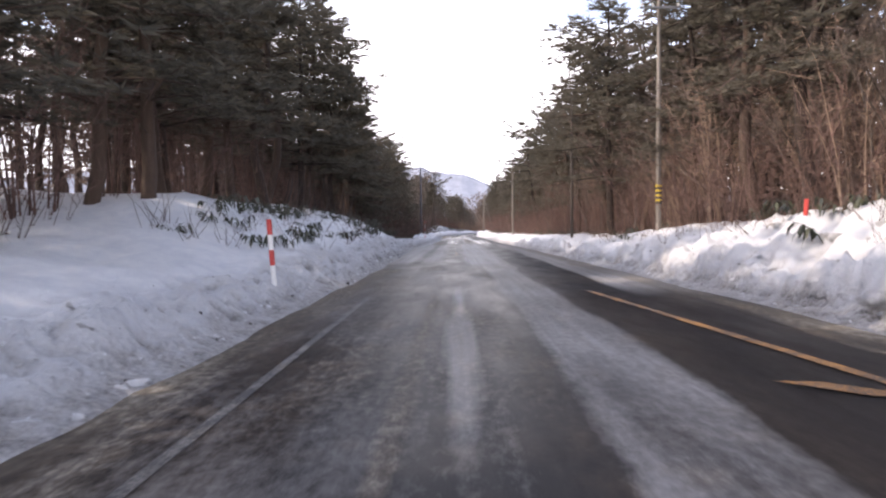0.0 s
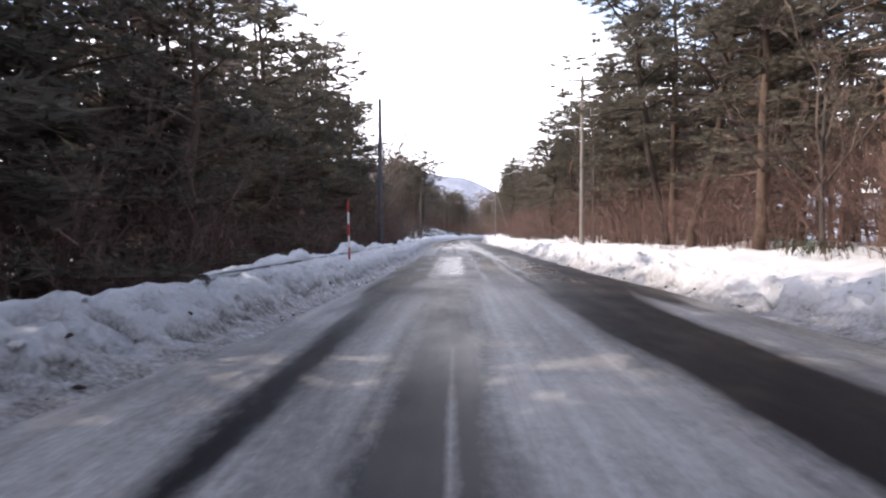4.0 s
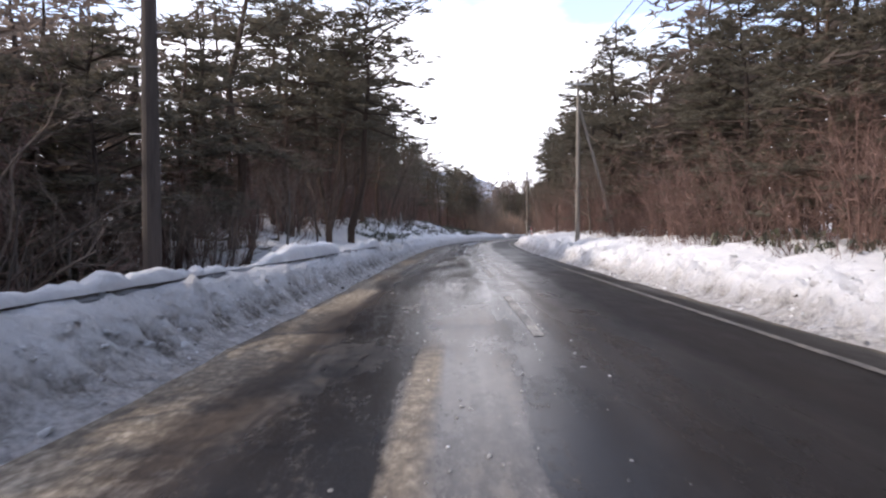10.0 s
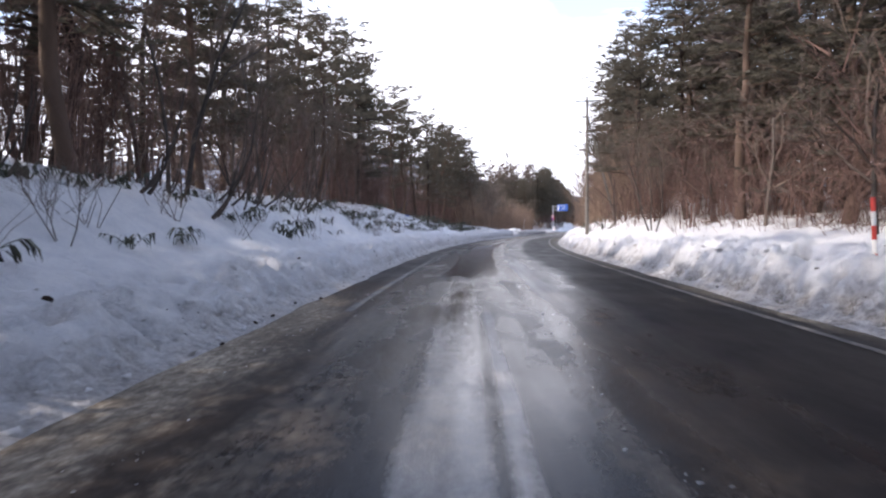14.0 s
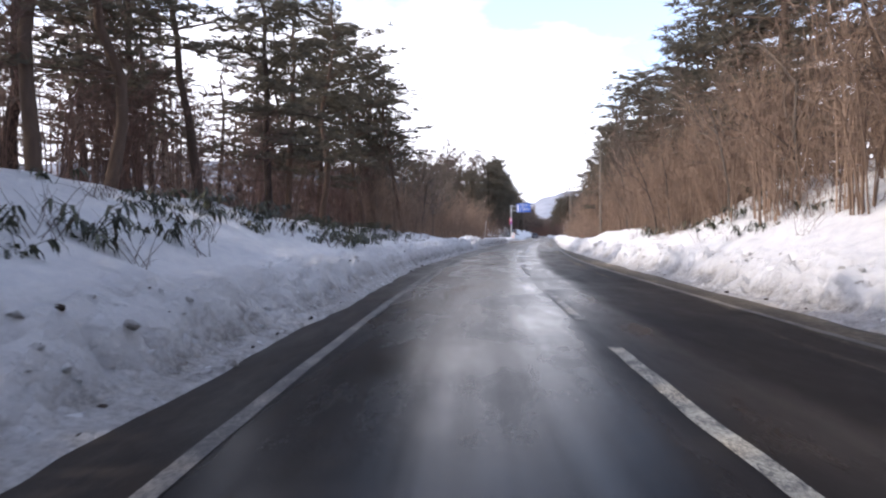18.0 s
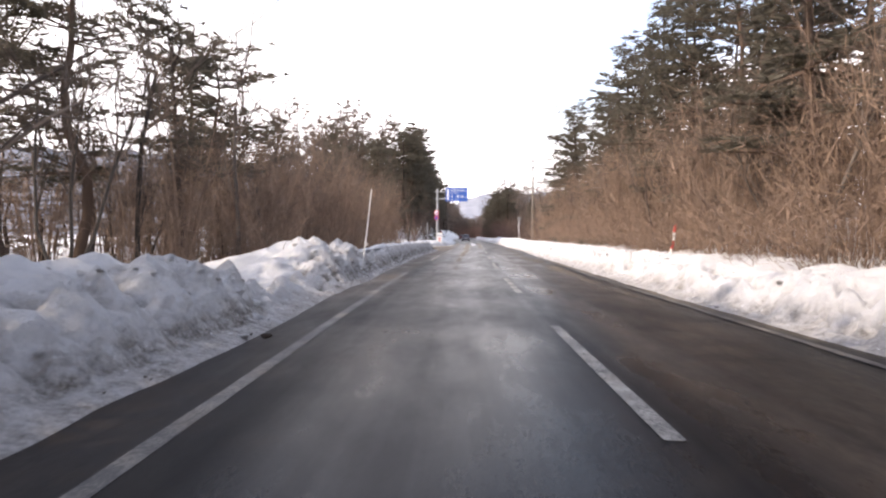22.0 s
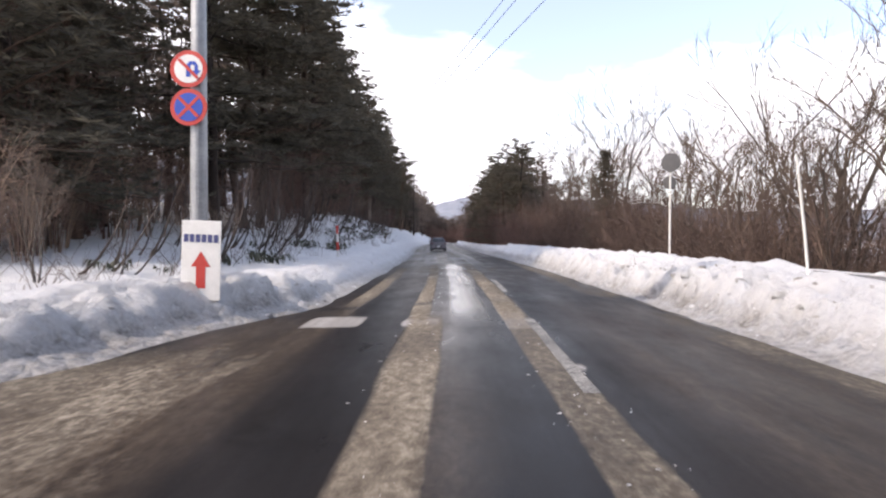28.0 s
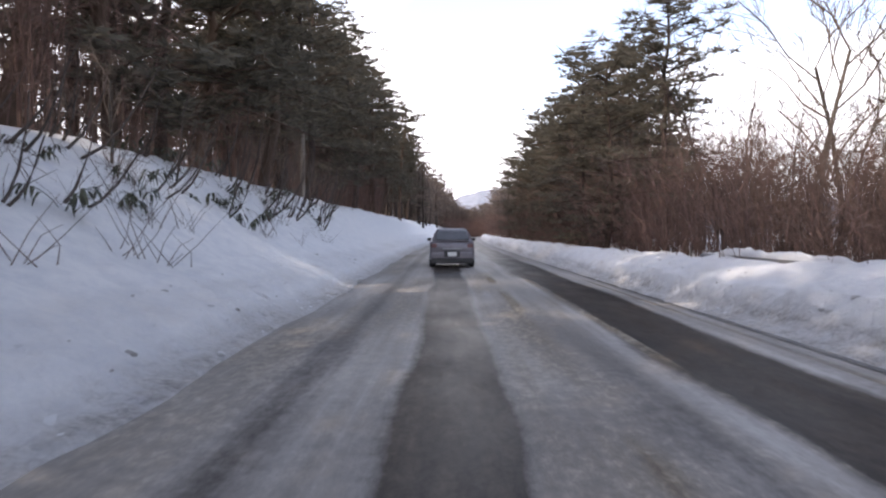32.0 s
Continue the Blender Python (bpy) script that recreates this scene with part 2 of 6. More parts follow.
    asphalt = mix_node(n, l, film, asphalt, ramp_node(n, l, rag, [(0.36, (0.038, 0.028, 0.021)), (0.64, (0.105, 0.083, 0.064))]))
    col = mix_node(n, l, ice, asphalt, ice_c)
    col = mix_node(n, l, math_node(n, l, "MULTIPLY", ramp_node(n, l, tread, [(0.5, (0, 0, 0)), (0.75, (1, 1, 1))]), math_node(n, l, "MULTIPLY", ice, 0.18)), col, (0.13, 0.125, 0.12))
    col = mix_node(n, l, slush, col, slush_c)
    l.new(col, b.inputs["Base Color"])
    dry = math_node(n, l, "MULTIPLY", math_node(n, l, "SUBTRACT", 1.0, wet), 0.38)
    ro = math_node(n, l, "ADD", math_node(n, l, "ADD", 0.05, dry), math_node(n, l, "ADD", math_node(n, l, "MULTIPLY", grain, 0.14), math_node(n, l, "MULTIPLY", math_node(n, l, "SUBTRACT", patch, 0.45), 0.55)))
    ro = math_node(n, l, "ADD", ro, math_node(n, l, "MULTIPLY", slush, 0.3))
    ro = math_node(n, l, "ADD", ro, math_node(n, l, "MULTIPLY", ice, 0.12))
    l.new(ro, b.inputs["Roughness"])
    hh = math_node(n, l, "ADD", math_node(n, l, "MULTIPLY", grain, 0.35), math_node(n, l, "ADD", math_node(n, l, "MULTIPLY", math_node(n, l, "MULTIPLY", slush, rag), 3.0), math_node(n, l, "MULTIPLY", math_node(n, l, "ADD", fines, math_node(n, l, "MULTIPLY", ice, rut)), 0.4)))
    bump_node(n, l, b, hh, 0.22, 0.02)
    return m


def paint_material(name, c, lo=0.44, hi=0.60):
    """Road paint, worn through to the asphalt in places."""
    m, n, l, b = material(name, 0.6)
    f, g = noise_node(n, l, 1.6, 5, 0.7), noise_node(n, l, 35, 4, 0.7)
    k = math_node(n, l, "ADD", math_node(n, l, "MULTIPLY", f, 0.5), math_node(n, l, "MULTIPLY", g, 0.5))
    worn = ramp_node(n, l, k, [(lo, (0.05, 0.047, 0.045)), (hi, c)])
    l.new(worn, b.inputs["Base Color"])
    return m


M_SNOW, M_ROAD = snow_material(), road_material()
M_EDGE_LINE = paint_material("dirty_white_road_paint", (0.24, 0.22, 0.19), 0.46, 0.66)
M_WHITE_LINE, M_ORANGE_LINE = paint_material("white_road_paint", (0.40, 0.38, 0.34), 0.42, 0.62), paint_material("orange_road_paint", (0.55, 0.25, 0.06))
M_ORANGE_WORN = paint_material("worn_orange_road_paint", (0.42, 0.21, 0.09), 0.47, 0.62)
M_CRUST = paint_material("salt_crusted_edge_paint", (0.52, 0.48, 0.38), 0.46, 0.58)
M_BARK = plain("pine_bark", (0.025, 0.017, 0.013), (0.11, 0.072, 0.052), 3.0, 0.95, bump=0.6, depth=0.03, stretch=(4, 4, 0.6), obj=True)
M_GREY_BARK = plain("grey_bark", (0.04, 0.034, 0.03), (0.14, 0.118, 0.10), 4.0, 0.9, bump=0.4, depth=0.02, stretch=(3, 3, 0.7), obj=True)
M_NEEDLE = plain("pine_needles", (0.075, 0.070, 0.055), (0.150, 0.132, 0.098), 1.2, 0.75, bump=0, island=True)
# paler and redder than the near crowns: distance haze put into the colour
M_NEEDLE_FAR = plain("hazy_pine_needles", (0.105, 0.086, 0.074), (0.205, 0.160, 0.135), 0.8, 0.8, bump=0, island=True)
def let_light_through(m, share):
    """Needles and thin leaves pass part of the light on."""
    n, l = m.node_tree.nodes, m.node_tree.links
    p, out = n["Principled BSDF"], n["Material Output"]
    tr, mx = n.new("ShaderNodeBsdfTranslucent"), n.new("ShaderNodeMixShader")
    l.new(p.inputs["Base Color"].links[0].from_socket, tr.inputs["Color"])
    mx.inputs["Fac"].default_value = share
    l.new(p.outputs[0], mx.inputs[1])
    l.new(tr.outputs[0], mx.inputs[2])
    l.new(mx.outputs[0], out.inputs["Surface"])


let_light_through(M_NEEDLE, 0.5)
let_light_through(M_NEEDLE_FAR, 0.5)
M_TWIG = plain("bare_twigs", (0.078, 0.046, 0.038), (0.190, 0.115, 0.094), 1.0, 0.9, bump=0, island=True)
# lighter twig copy for sunny stretches, sunlight put into the colour
M_TWIG_SUNLIT = plain("sunlit_tan_twigs", (0.12, 0.080, 0.060), (0.32, 0.225, 0.165), 1.0, 0.9, bump=0, island=True)
M_TWIG_PALE = plain("pale_twigs", (0.06, 0.046, 0.038), (0.19, 0.145, 0.115), 1.0, 0.9, bump=0, island=True)
# dull stalks and sapling twigs; on the right-hand brush, shade painted in
M_TWIG_DULL_SHADED = plain("dull_shaded_twigs", (0.055, 0.036, 0.030), (0.15, 0.10, 0.080), 1.0, 0.9, bump=0, island=True)
M_SASA = plain("bamboo_grass_leaf", (0.016, 0.021, 0.011), (0.06, 0.064, 0.032), 2.0, 0.5, bump=0, island=True)
M_STEEL = plain("galvanised_steel", (0.22, 0.23, 0.24), (0.42, 0.43, 0.44), 3.0, 0.45, 0.6, bump=0.05)
# pale steel darkened: the shadow under the beam's edge is in the colour
M_RAIL = plain("shade_dark_guardrail", (0.13, 0.13, 0.135), (0.27, 0.27, 0.28), 2.5, 0.6, 0.2, bump=0.1, stretch=(0.5, 0.5, 3))
M_CONCRETE = plain("pole_concrete", (0.13, 0.115, 0.10), (0.27, 0.24, 0.21), 2.0, 0.9, bump=0.15, stretch=(3, 3, 0.4))
M_DARKPOLE = plain("dark_wooden_pole", (0.035, 0.028, 0.025), (0.10, 0.08, 0.07), 2.0, 0.9, bump=0.3, stretch=(4, 4, 0.3))
M_BLUEPOLE = plain("blue_grey_pole", (0.045, 0.05, 0.062), (0.11, 0.115, 0.14), 2.0, 0.8, bump=0.2, stretch=(4, 4, 0.3))
M_WIRE = plain("black_cable", (0.02, 0.02, 0.02), (0.04, 0.04, 0.04), 5, 0.6, bump=0)
M_RED = plain("faded_red_paint", (0.42, 0.035, 0.028), (0.60, 0.07, 0.055), 6, 0.5, bump=0.03)
M_WHITEPAINT = plain("white_paint", (0.66, 0.66, 0.64), (0.82, 0.82, 0.80), 5, 0.5, bump=0.03)
M_BLUE = plain("sign_blue", (0.010, 0.070, 0.32), (0.018, 0.10, 0.42), 3, 0.4, bump=0)
M_BLUE_RING = plain("regulatory_blue", (0.02, 0.06, 0.36), (0.03, 0.09, 0.46), 4, 0.4, bump=0)
M_SIGNBACK = plain("sign_back_grey", (0.16, 0.155, 0.15), (0.25, 0.24, 0.23), 4, 0.55, 0.3, bump=0)
M_INK = plain("blue_lettering", (0.05, 0.06, 0.16), (0.07, 0.08, 0.22), 6, 0.6, bump=0)
M_YELLOW = plain("yellow_band", (0.55, 0.38, 0.03), (0.70, 0.50, 0.05), 6, 0.6, bump=0)
M_BLACK = plain("black_band", (0.02, 0.02, 0.02), (0.04, 0.04, 0.04), 6, 0.7, bump=0)
M_CARPAINT = plain("dirty_silver_car_paint", (0.115, 0.105, 0.12), (0.235, 0.22, 0.24), 2.4, 0.42, 0.35, bump=0)
M_CARPAINT_RED = plain("dark_red_car_paint", (0.10, 0.02, 0.02), (0.16, 0.03, 0.03), 2.0, 0.35, 0.3, bump=0)
M_CARPAINT_WHITE = plain("white_car_paint", (0.60, 0.60, 0.60), (0.72, 0.72, 0.72), 2.0, 0.35, 0.1, bump=0)
M_CARGLASS = plain("dark_car_glass", (0.02, 0.022, 0.025), (0.05, 0.052, 0.058), 2.0, 0.12, 0.0, bump=0)
M_RUBBER = plain("tyre_rubber", (0.015, 0.015, 0.015), (0.04, 0.04, 0.04), 9, 0.9, bump=0.1)
M_TAIL = plain("dirty_tail_light_red", (0.10, 0.045, 0.045), (0.17, 0.07, 0.065), 9, 0.35, bump=0)
M_TRIM = plain("black_plastic_trim", (0.02, 0.02, 0.022), (0.05, 0.05, 0.052), 9, 0.6, bump=0)
M_HILL = plain("wooded_mountain", (0.15, 0.17, 0.21), (0.29, 0.31, 0.36), 0.012, 0.95, bump=0)


# ---- plan: the road's line, with s along it and u to its right ----
ROAD = [(-1.6, -80), (-0.8, -40), (0, 0), (0.58, 28.5), (1.12, 56.1), (1.78, 84.5), (2.24, 112.9), (2.66, 141.5), (3.65, 168.7), (5.89, 196.1),
        (10.69, 224.1), (17.82, 252.0), (25.85, 279.9), (34.54, 307.3), (42.58, 333.8), (49.9, 360.5), (58.6, 394), (71.6, 440), (87.0, 490), (103.0, 540), (122.4, 600), (142, 660)]


def catmull(pts, n=24):
    p = np.array(pts, float)
    p = np.vstack([2 * p[0] - p[1], p, 2 * p[-1] - p[-2]])
    out = []
    for k in range(1, len(p) - 2):
        t = np.linspace(0, 1, n, endpoint=False)[:, None]
        out.append(0.5 * (2 * p[k] + (p[k + 1] - p[k - 1]) * t + (2 * p[k - 1] - 5 * p[k] + 4 * p[k + 1] - p[k + 2]) * t**2
                          + (3 * p[k] - p[k - 1] - 3 * p[k + 1] + p[k + 2]) * t**3))
    return np.vstack(out + [p[-2:-1]])


LINE = catmull(ROAD)
LINE_S = np.r_[0, np.cumsum(np.linalg.norm(np.diff(LINE, axis=0), axis=1))]
LINE_S -= np.interp(0.0, LINE[:, 1], LINE_S)
LINE_H = np.unwrap(np.arctan2(np.gradient(LINE[:, 0]), np.gradient(LINE[:, 1])))


def plan(s, u):
    """World x, y of the point u metres to the right of the line at s."""
    s, u = np.asarray(s, float), np.asarray(u, float)
    h = np.interp(s, LINE_S, LINE_H)
    return np.interp(s, LINE_S, LINE[:, 0]) + u * np.cos(h), np.interp(s, LINE_S, LINE[:, 1]) - u * np.sin(h)


def heading(s):
    return -math.degrees(float(np.interp(s, LINE_S, LINE_H)))


LATTICE = np.random.RandomState(5).rand(256, 256)


def vnoise(x, y):
    x, y = np.asarray(x, float), np.asarray(y, float)
    i, j = np.floor(x).astype(int), np.floor(y).astype(int)
    fx, fy = x - i, y - j
    fx, fy = fx * fx * (3 - 2 * fx), fy * fy * (3 - 2 * fy)
    a, b, c, d = (LATTICE[(i + di) % 256, (j + dj) % 256] for di, dj in ((0, 0), (1, 0), (0, 1), (1, 1)))
    return (a * (1 - fx) + b * fx) * (1 - fy) + (c * (1 - fx) + d * fx) * fy


def fbm(x, y, octaves=4):
    v, a, tot = 0, 1.0, 0
    for k in range(octaves):
        v, tot = v + a * vnoise(x * 2**k + 17.3 * k, y * 2**k - 9.1 * k), tot + a
        a *= 0.5
    return v / tot


CELL_I, CELL_J = np.repeat((-1, 0, 1), 3), np.tile((-1, 0, 1), 3)


def cells(x, y):
    """Distance to the nearest of one scattered point a unit cell: rounded blocks with creases."""
    x, y = np.asarray(x, float)[..., None], np.asarray(y, float)[..., None]
    i, j = np.floor(x).astype(int) + CELL_I, np.floor(y).astype(int) + CELL_J
    dx, dy = i + LATTICE[i % 256, j % 256] - x, j + LATTICE[(i + 91) % 256, (j + 37) % 256] - y
    return np.sqrt((dx * dx + dy * dy).min(-1))


def table(keys, s):
    """Rows (s, v0, v1, ...) read at s, smoothed between the rows."""
    k = np.array(keys, float)
    s = np.clip(np.asarray(s, float), k[0, 0], k[-1, 0])
    j = np.clip(np.searchsorted(k[:, 0], s, "right") - 1, 0, len(k) - 2)
    f = (s - k[j, 0]) / (k[j + 1, 0] - k[j, 0])
    f = f * f * (3 - 2 * f)
    return k[j, 1:] * (1 - f)[..., None] + k[j + 1, 1:] * f[..., None]


# foot of the snow on either side
FOOT_L = [(-80, 3.0), (0, 3.0), (26, 3.0), (38, 3.3), (47, 3.5), (56, 2.8), (70, 2.5), (80, 2.4), (104, 2.8), (116, 2.95), (140, 2.9), (165, 3.05), (204, 2.75), (214, 2.7), (228, 2.95), (250, 2.95), (303, 2.9), (308, 8.5), (317, 9.0), (324, 4.2), (330, 2.75), (345, 2.65), (362, 2.55), (680, 2.6)]
FOOT_R = [(-80, 5.7), (40, 5.7), (80, 4.9), (107, 5.2), (150, 5.2), (200, 5.7), (225, 5.9), (260, 5.2), (300, 5.0), (320, 4.4), (345, 4.5), (400, 4.6), (680, 4.7)]
OFFS = np.array([0, 0.5, 1.2, 2.2, 3.5, 5.5, 9, 16, 40])
BANK_L = [(-80, 0, .25, .5, .65, .8, 1.0, 1.3, 1.5, 1.5), (11, 0, .25, .5, .7, .85, 1.05, 1.3, 1.5, 1.6), (20, 0, .2, .7, 1.2, 1.9, 2.5, 2.7, 2.8, 2.8),
          (37, 0, .25, .9, 1.5, 2.1, 2.6, 2.9, 3.0, 3.0), (42.5, 0, .25, .9, 1.5, 2.1, 2.5, 2.7, 2.7, 2.6), (48.5, 0, .25, .6, .95, 1.25, 1.35, 1.1, .4, 0), (54, 0, .36, .57, -.1, -.9, -1.3, -1.6, -2, -2),
          (61, 0, .46, .72, -.1, -.9, -1.3, -1.6, -2, -2), (67, 0, .34, .52, -.1, -.9, -1.3, -1.6, -2, -2), (79, 0, .34, .52, -.1, -.9, -1.3, -1.6, -2, -2), (86, 0, .36, .57, -.1, -.9, -1.3, -1.6, -2, -2),
          (128, 0, .36, .57, -.1, -.8, -1.0, -1.0, -1, -1), (138, 0, .46, .74, .45, .5, .8, 1.2, 1.6, 2), (147, 0, .35, .65, .7, .9, 1.3, 1.7, 2, 2.2),
          (160, 0, .4, .65, 1.0, 2.0, 2.4, 2.7, 2.8, 3), (185, 0, .45, .75, 1.1, 1.9, 2.6, 3.2, 3.4, 3.5), (205, 0, .52, .78, 1.1, 1.9, 2.9, 3.6, 3.6, 3.6), (218, 0, .56, .80, .95, 1.5, 2.3, 2.9, 3.0, 3.0),
          (235, 0, .58, .80, .90, 1.25, 1.75, 2.2, 2.3, 2.2), (247, 0, .58, .82, 1.0, 1.35, 1.7, 2.0, 2.0, 2), (252.5, 0, .45, .8, .95, 1.2, 1.3, 1.2, 1, 1), (256.5, 0, .5, .9, .9, .7, .4, 0, -.2, 0),
          (258.6, 0, .04, .08, .12, .2, .1, 0, -.2, 0), (263, 0, .04, .08, .12, .2, .1, 0, -.2, 0), (265.5, 0, .55, 1.0, 1.0, .7, .2, -.2, -.4, 0), (270, 0, .5, .9, .8, .3, -.2, -.6, -.8, 0), (273, 0, .36, .57, .0, -.6, -.9, -1.0, -1, -1), (301, 0, .36, .57, .0, -.4, -.5, -.4, 0, 0),
          (307, 0, .2, .35, .35, .3, .3, .3, .3, .4), (322, 0, .3, .48, .38, .32, .32, .4, .5, .6), (327.2, 0, .5, .58, .45, .36, .38, .45, .55, .7), (332, 0, .3, .5, .42, .40, .5, .65, .8, 1), (346, 0, .25, .5, .65, .85, 1.3, 1.9, 2.3, 2.5),
          (362, 0, .25, .55, .9, 1.6, 2.9, 3.6, 3.9, 4), (376, 0, .25, .55, 1.0, 1.9, 3.4, 4.0, 4.3, 4.4), (680, 0, .25, .55, 1.0, 1.9, 3.4, 4.0, 4.3, 4.4)]
BANK_R = [(-80, 0, .4, .9, 1.5, 2.0, 2.4, 2.6, 2.8, 3), (8, 0, .4, .9, 1.5, 2.0, 2.4, 2.6, 2.8, 3), (22, 0, .35, .7, 1.0, 1.3, 1.6, 1.8, 2, 2), (40, 0, .3, .6, .8, .88, .95, 1, 1, 1),
          (80, 0, .3, .5, .6, .65, .7, .8, .8, 1), (110, 0, .3, .5, .6, .75, 1.0, 1.2, 1.4, 1.6), (150, 0, .4, .7, .9, 1.0, 1.1, 1.1, 1.2, 1.4), (160, 0, .5, .95, 1.25, 1.35, 1.4, 1.4, 1.4, 1.5), (169, 0, .55, .9, 1.0, 1.1, 1.2, 1.3, 1.4, 1.5),
          (185, 0, .4, .7, .9, 1.2, 1.6, 2, 2.2, 2.4), (200, 0, .4, .7, 1.0, 1.7, 2.8, 4.0, 4.5, 4.5), (225, 0, .4, .7, 1.1, 1.9, 3.0, 4.0, 4.5, 4.5), (238, 0, .35, .6, .8, 1.2, 1.8, 2.2, 2.4, 2.4), (247, 0, .45, .9, 1.35, 1.55, 1.65, 1.8, 2.0, 2.2), (253, 0, .4, .7, .85, .9, 1.0, 1.3, 1.8, 2),
          (260, 0, .35, .6, .65, .6, .7, 1.0, 1.5, 2), (290, 0, .35, .6, .7, .7, .9, 1.6, 2.4, 3), (318, 0, .35, .6, .7, .6, .6, .6, .5, 0), (328, 0, .4, .68, .84, -.2, -1.5, -3, -3.8, -4),
          (366, 0, .4, .68, .84, -.2, -1.0, -2, -2.6, -3), (386, 0, .35, .6, .6, .3, .3, .5, .6, 1), (680, 0, .35, .6, .6, .5, .6, .8, 1, 1)]


RAIL_U = 3.72      # how far the left guardrail stands from the line


def bank(side, s, d):
    """Height of the snow d metres out from its foot; side -1 is left, 1 right."""
    s, d = np.broadcast_arrays(np.asarray(s, float), np.asarray(d, float))
    prof = table(BANK_L if side < 0 else BANK_R, s)
    j = np.clip(np.searchsorted(OFFS, d, "right") - 1, 0, len(OFFS) - 2)
    f = np.clip((d - OFFS[j]) / (OFFS[j + 1] - OFFS[j]), 0, 1)
    z0, z1 = np.take_along_axis(prof, j[..., None], -1)[..., 0], np.take_along_axis(prof, j[..., None] + 1, -1)[..., 0]
    z = z0 * (1 - f) + z1 * f
    if side < 0:
        packed = (np.clip((s - 53) / 3, 0, 1) * np.clip((143 - s) / 6, 0, 1) + np.clip((s - 271) / 3, 0, 1) * np.clip((303 - s) / 2, 0, 1)) * (d < RAIL_U - 0.02 - foot(side, s))
        reach = RAIL_U - foot(side, s)
        z = z * (1 - packed) + packed * 0.73 * np.clip(d / reach, 0, 1) ** 0.62
    near = np.exp(-((d - 0.9) / 1.1) ** 2)
    lump = (fbm(s * 1.1 + 40 * side, d * 1.3, 4) - 0.5) * (0.42 if side < 0 else 0.62) * near + (fbm(s * 3.3, d * 3.6 + 30 * side, 3) - 0.5) * 0.17 * near
    chunk = 0.5 - np.abs(fbm(s * 1.6 - 20 * side, d * 2.1, 3) - 0.5) * 3.2
    low = np.exp(-((d - 0.55) / 0.65) ** 2)
    lump = lump + chunk * (0.22 if side < 0 else 0.34) * low + (fbm(s * 3.4, d * 3.8, 3) - 0.5) * 0.34 * low + (0.4 - cells(s * 4.6, d * 5.2 + 9 * side)) * 0.13 * low
    lump = lump + (fbm(s * 0.35, d * 0.35 + 60 * side, 4) - 0.5) * 0.5 * np.clip(d / 4, 0.1, 1.2)
    crumb = np.exp(-((d - 0.75) / 0.6) ** 2)
    calm = 1 - 0.72 * np.clip((s - 326) / 8, 0, 1) if side < 0 else 1 - 0.78 * np.clip((s - 346) / 8, 0, 1) * np.clip((392 - s) / 8, 0, 1)
    lump = lump * calm
    crumb = crumb * calm
    lump = lump + (0.45 - cells(s * 2.3 + 11 * side, d * 2.7)) * 0.22 * crumb + (0.45 - cells(s * 1.1, d * 1.3 + 50 * side)) * 0.2 * crumb
    lump = lump + (0.5 - cells(s * 0.9 + 5, d * 1.0 + 70 * side)) * 0.2 * np.clip(d - 0.8, 0, 1) * np.clip((8 - d) / 2, 0, 1)
    if side > 0:
        heap = np.clip((s + 6) / 4, 0, 1) * np.clip((27 - s) / 5, 0, 1) * np.clip((d - 0.1) / 0.6, 0, 1) * np.clip((5 - d) / 2, 0, 1)
        lump = lump + (0.5 - cells(s * 1.15, d * 1.25 + 20)) * 0.62 * heap
    if side < 0:
        heap = np.clip((s - 249) / 3, 0, 1) * np.clip((273 - s) / 3, 0, 1) * np.clip((d - 0.1) / 0.5, 0, 1) * np.clip((3 - d) / 1, 0, 1)
        lump = lump + (0.5 - cells(s * 1.5, d * 1.7 + 8)) * 0.4 * heap
        rail = np.clip((s - 53) / 3, 0, 1) * np.clip((142 - s) / 3, 0, 1) + np.clip((s - 272) / 3, 0, 1) * np.clip((303 - s) / 3, 0, 1)
        lump = lump * (1 - np.where(s > 200, 0.65, 0.92) * rail * np.clip((d - 0.45) / 0.3, 0, 1))
    g = np.clip(d / 0.55, 0, 1)
    return z * g * g * (3 - 2 * g) + lump * np.clip(d / 0.35, 0, 1)


def foot(side, s):
    v = table(FOOT_L if side < 0 else FOOT_R, s)[..., 0]
    return v + (fbm(np.asarray(s) * 0.55 + 90 * side, 3.3, 3) - 0.5) * 0.36


def ground_z(s, u):
    side = -1 if u < 0 else 1
    d = abs(u) - float(foot(side, s))
    return float(bank(side, s, d)) if d > 0 else 0.0


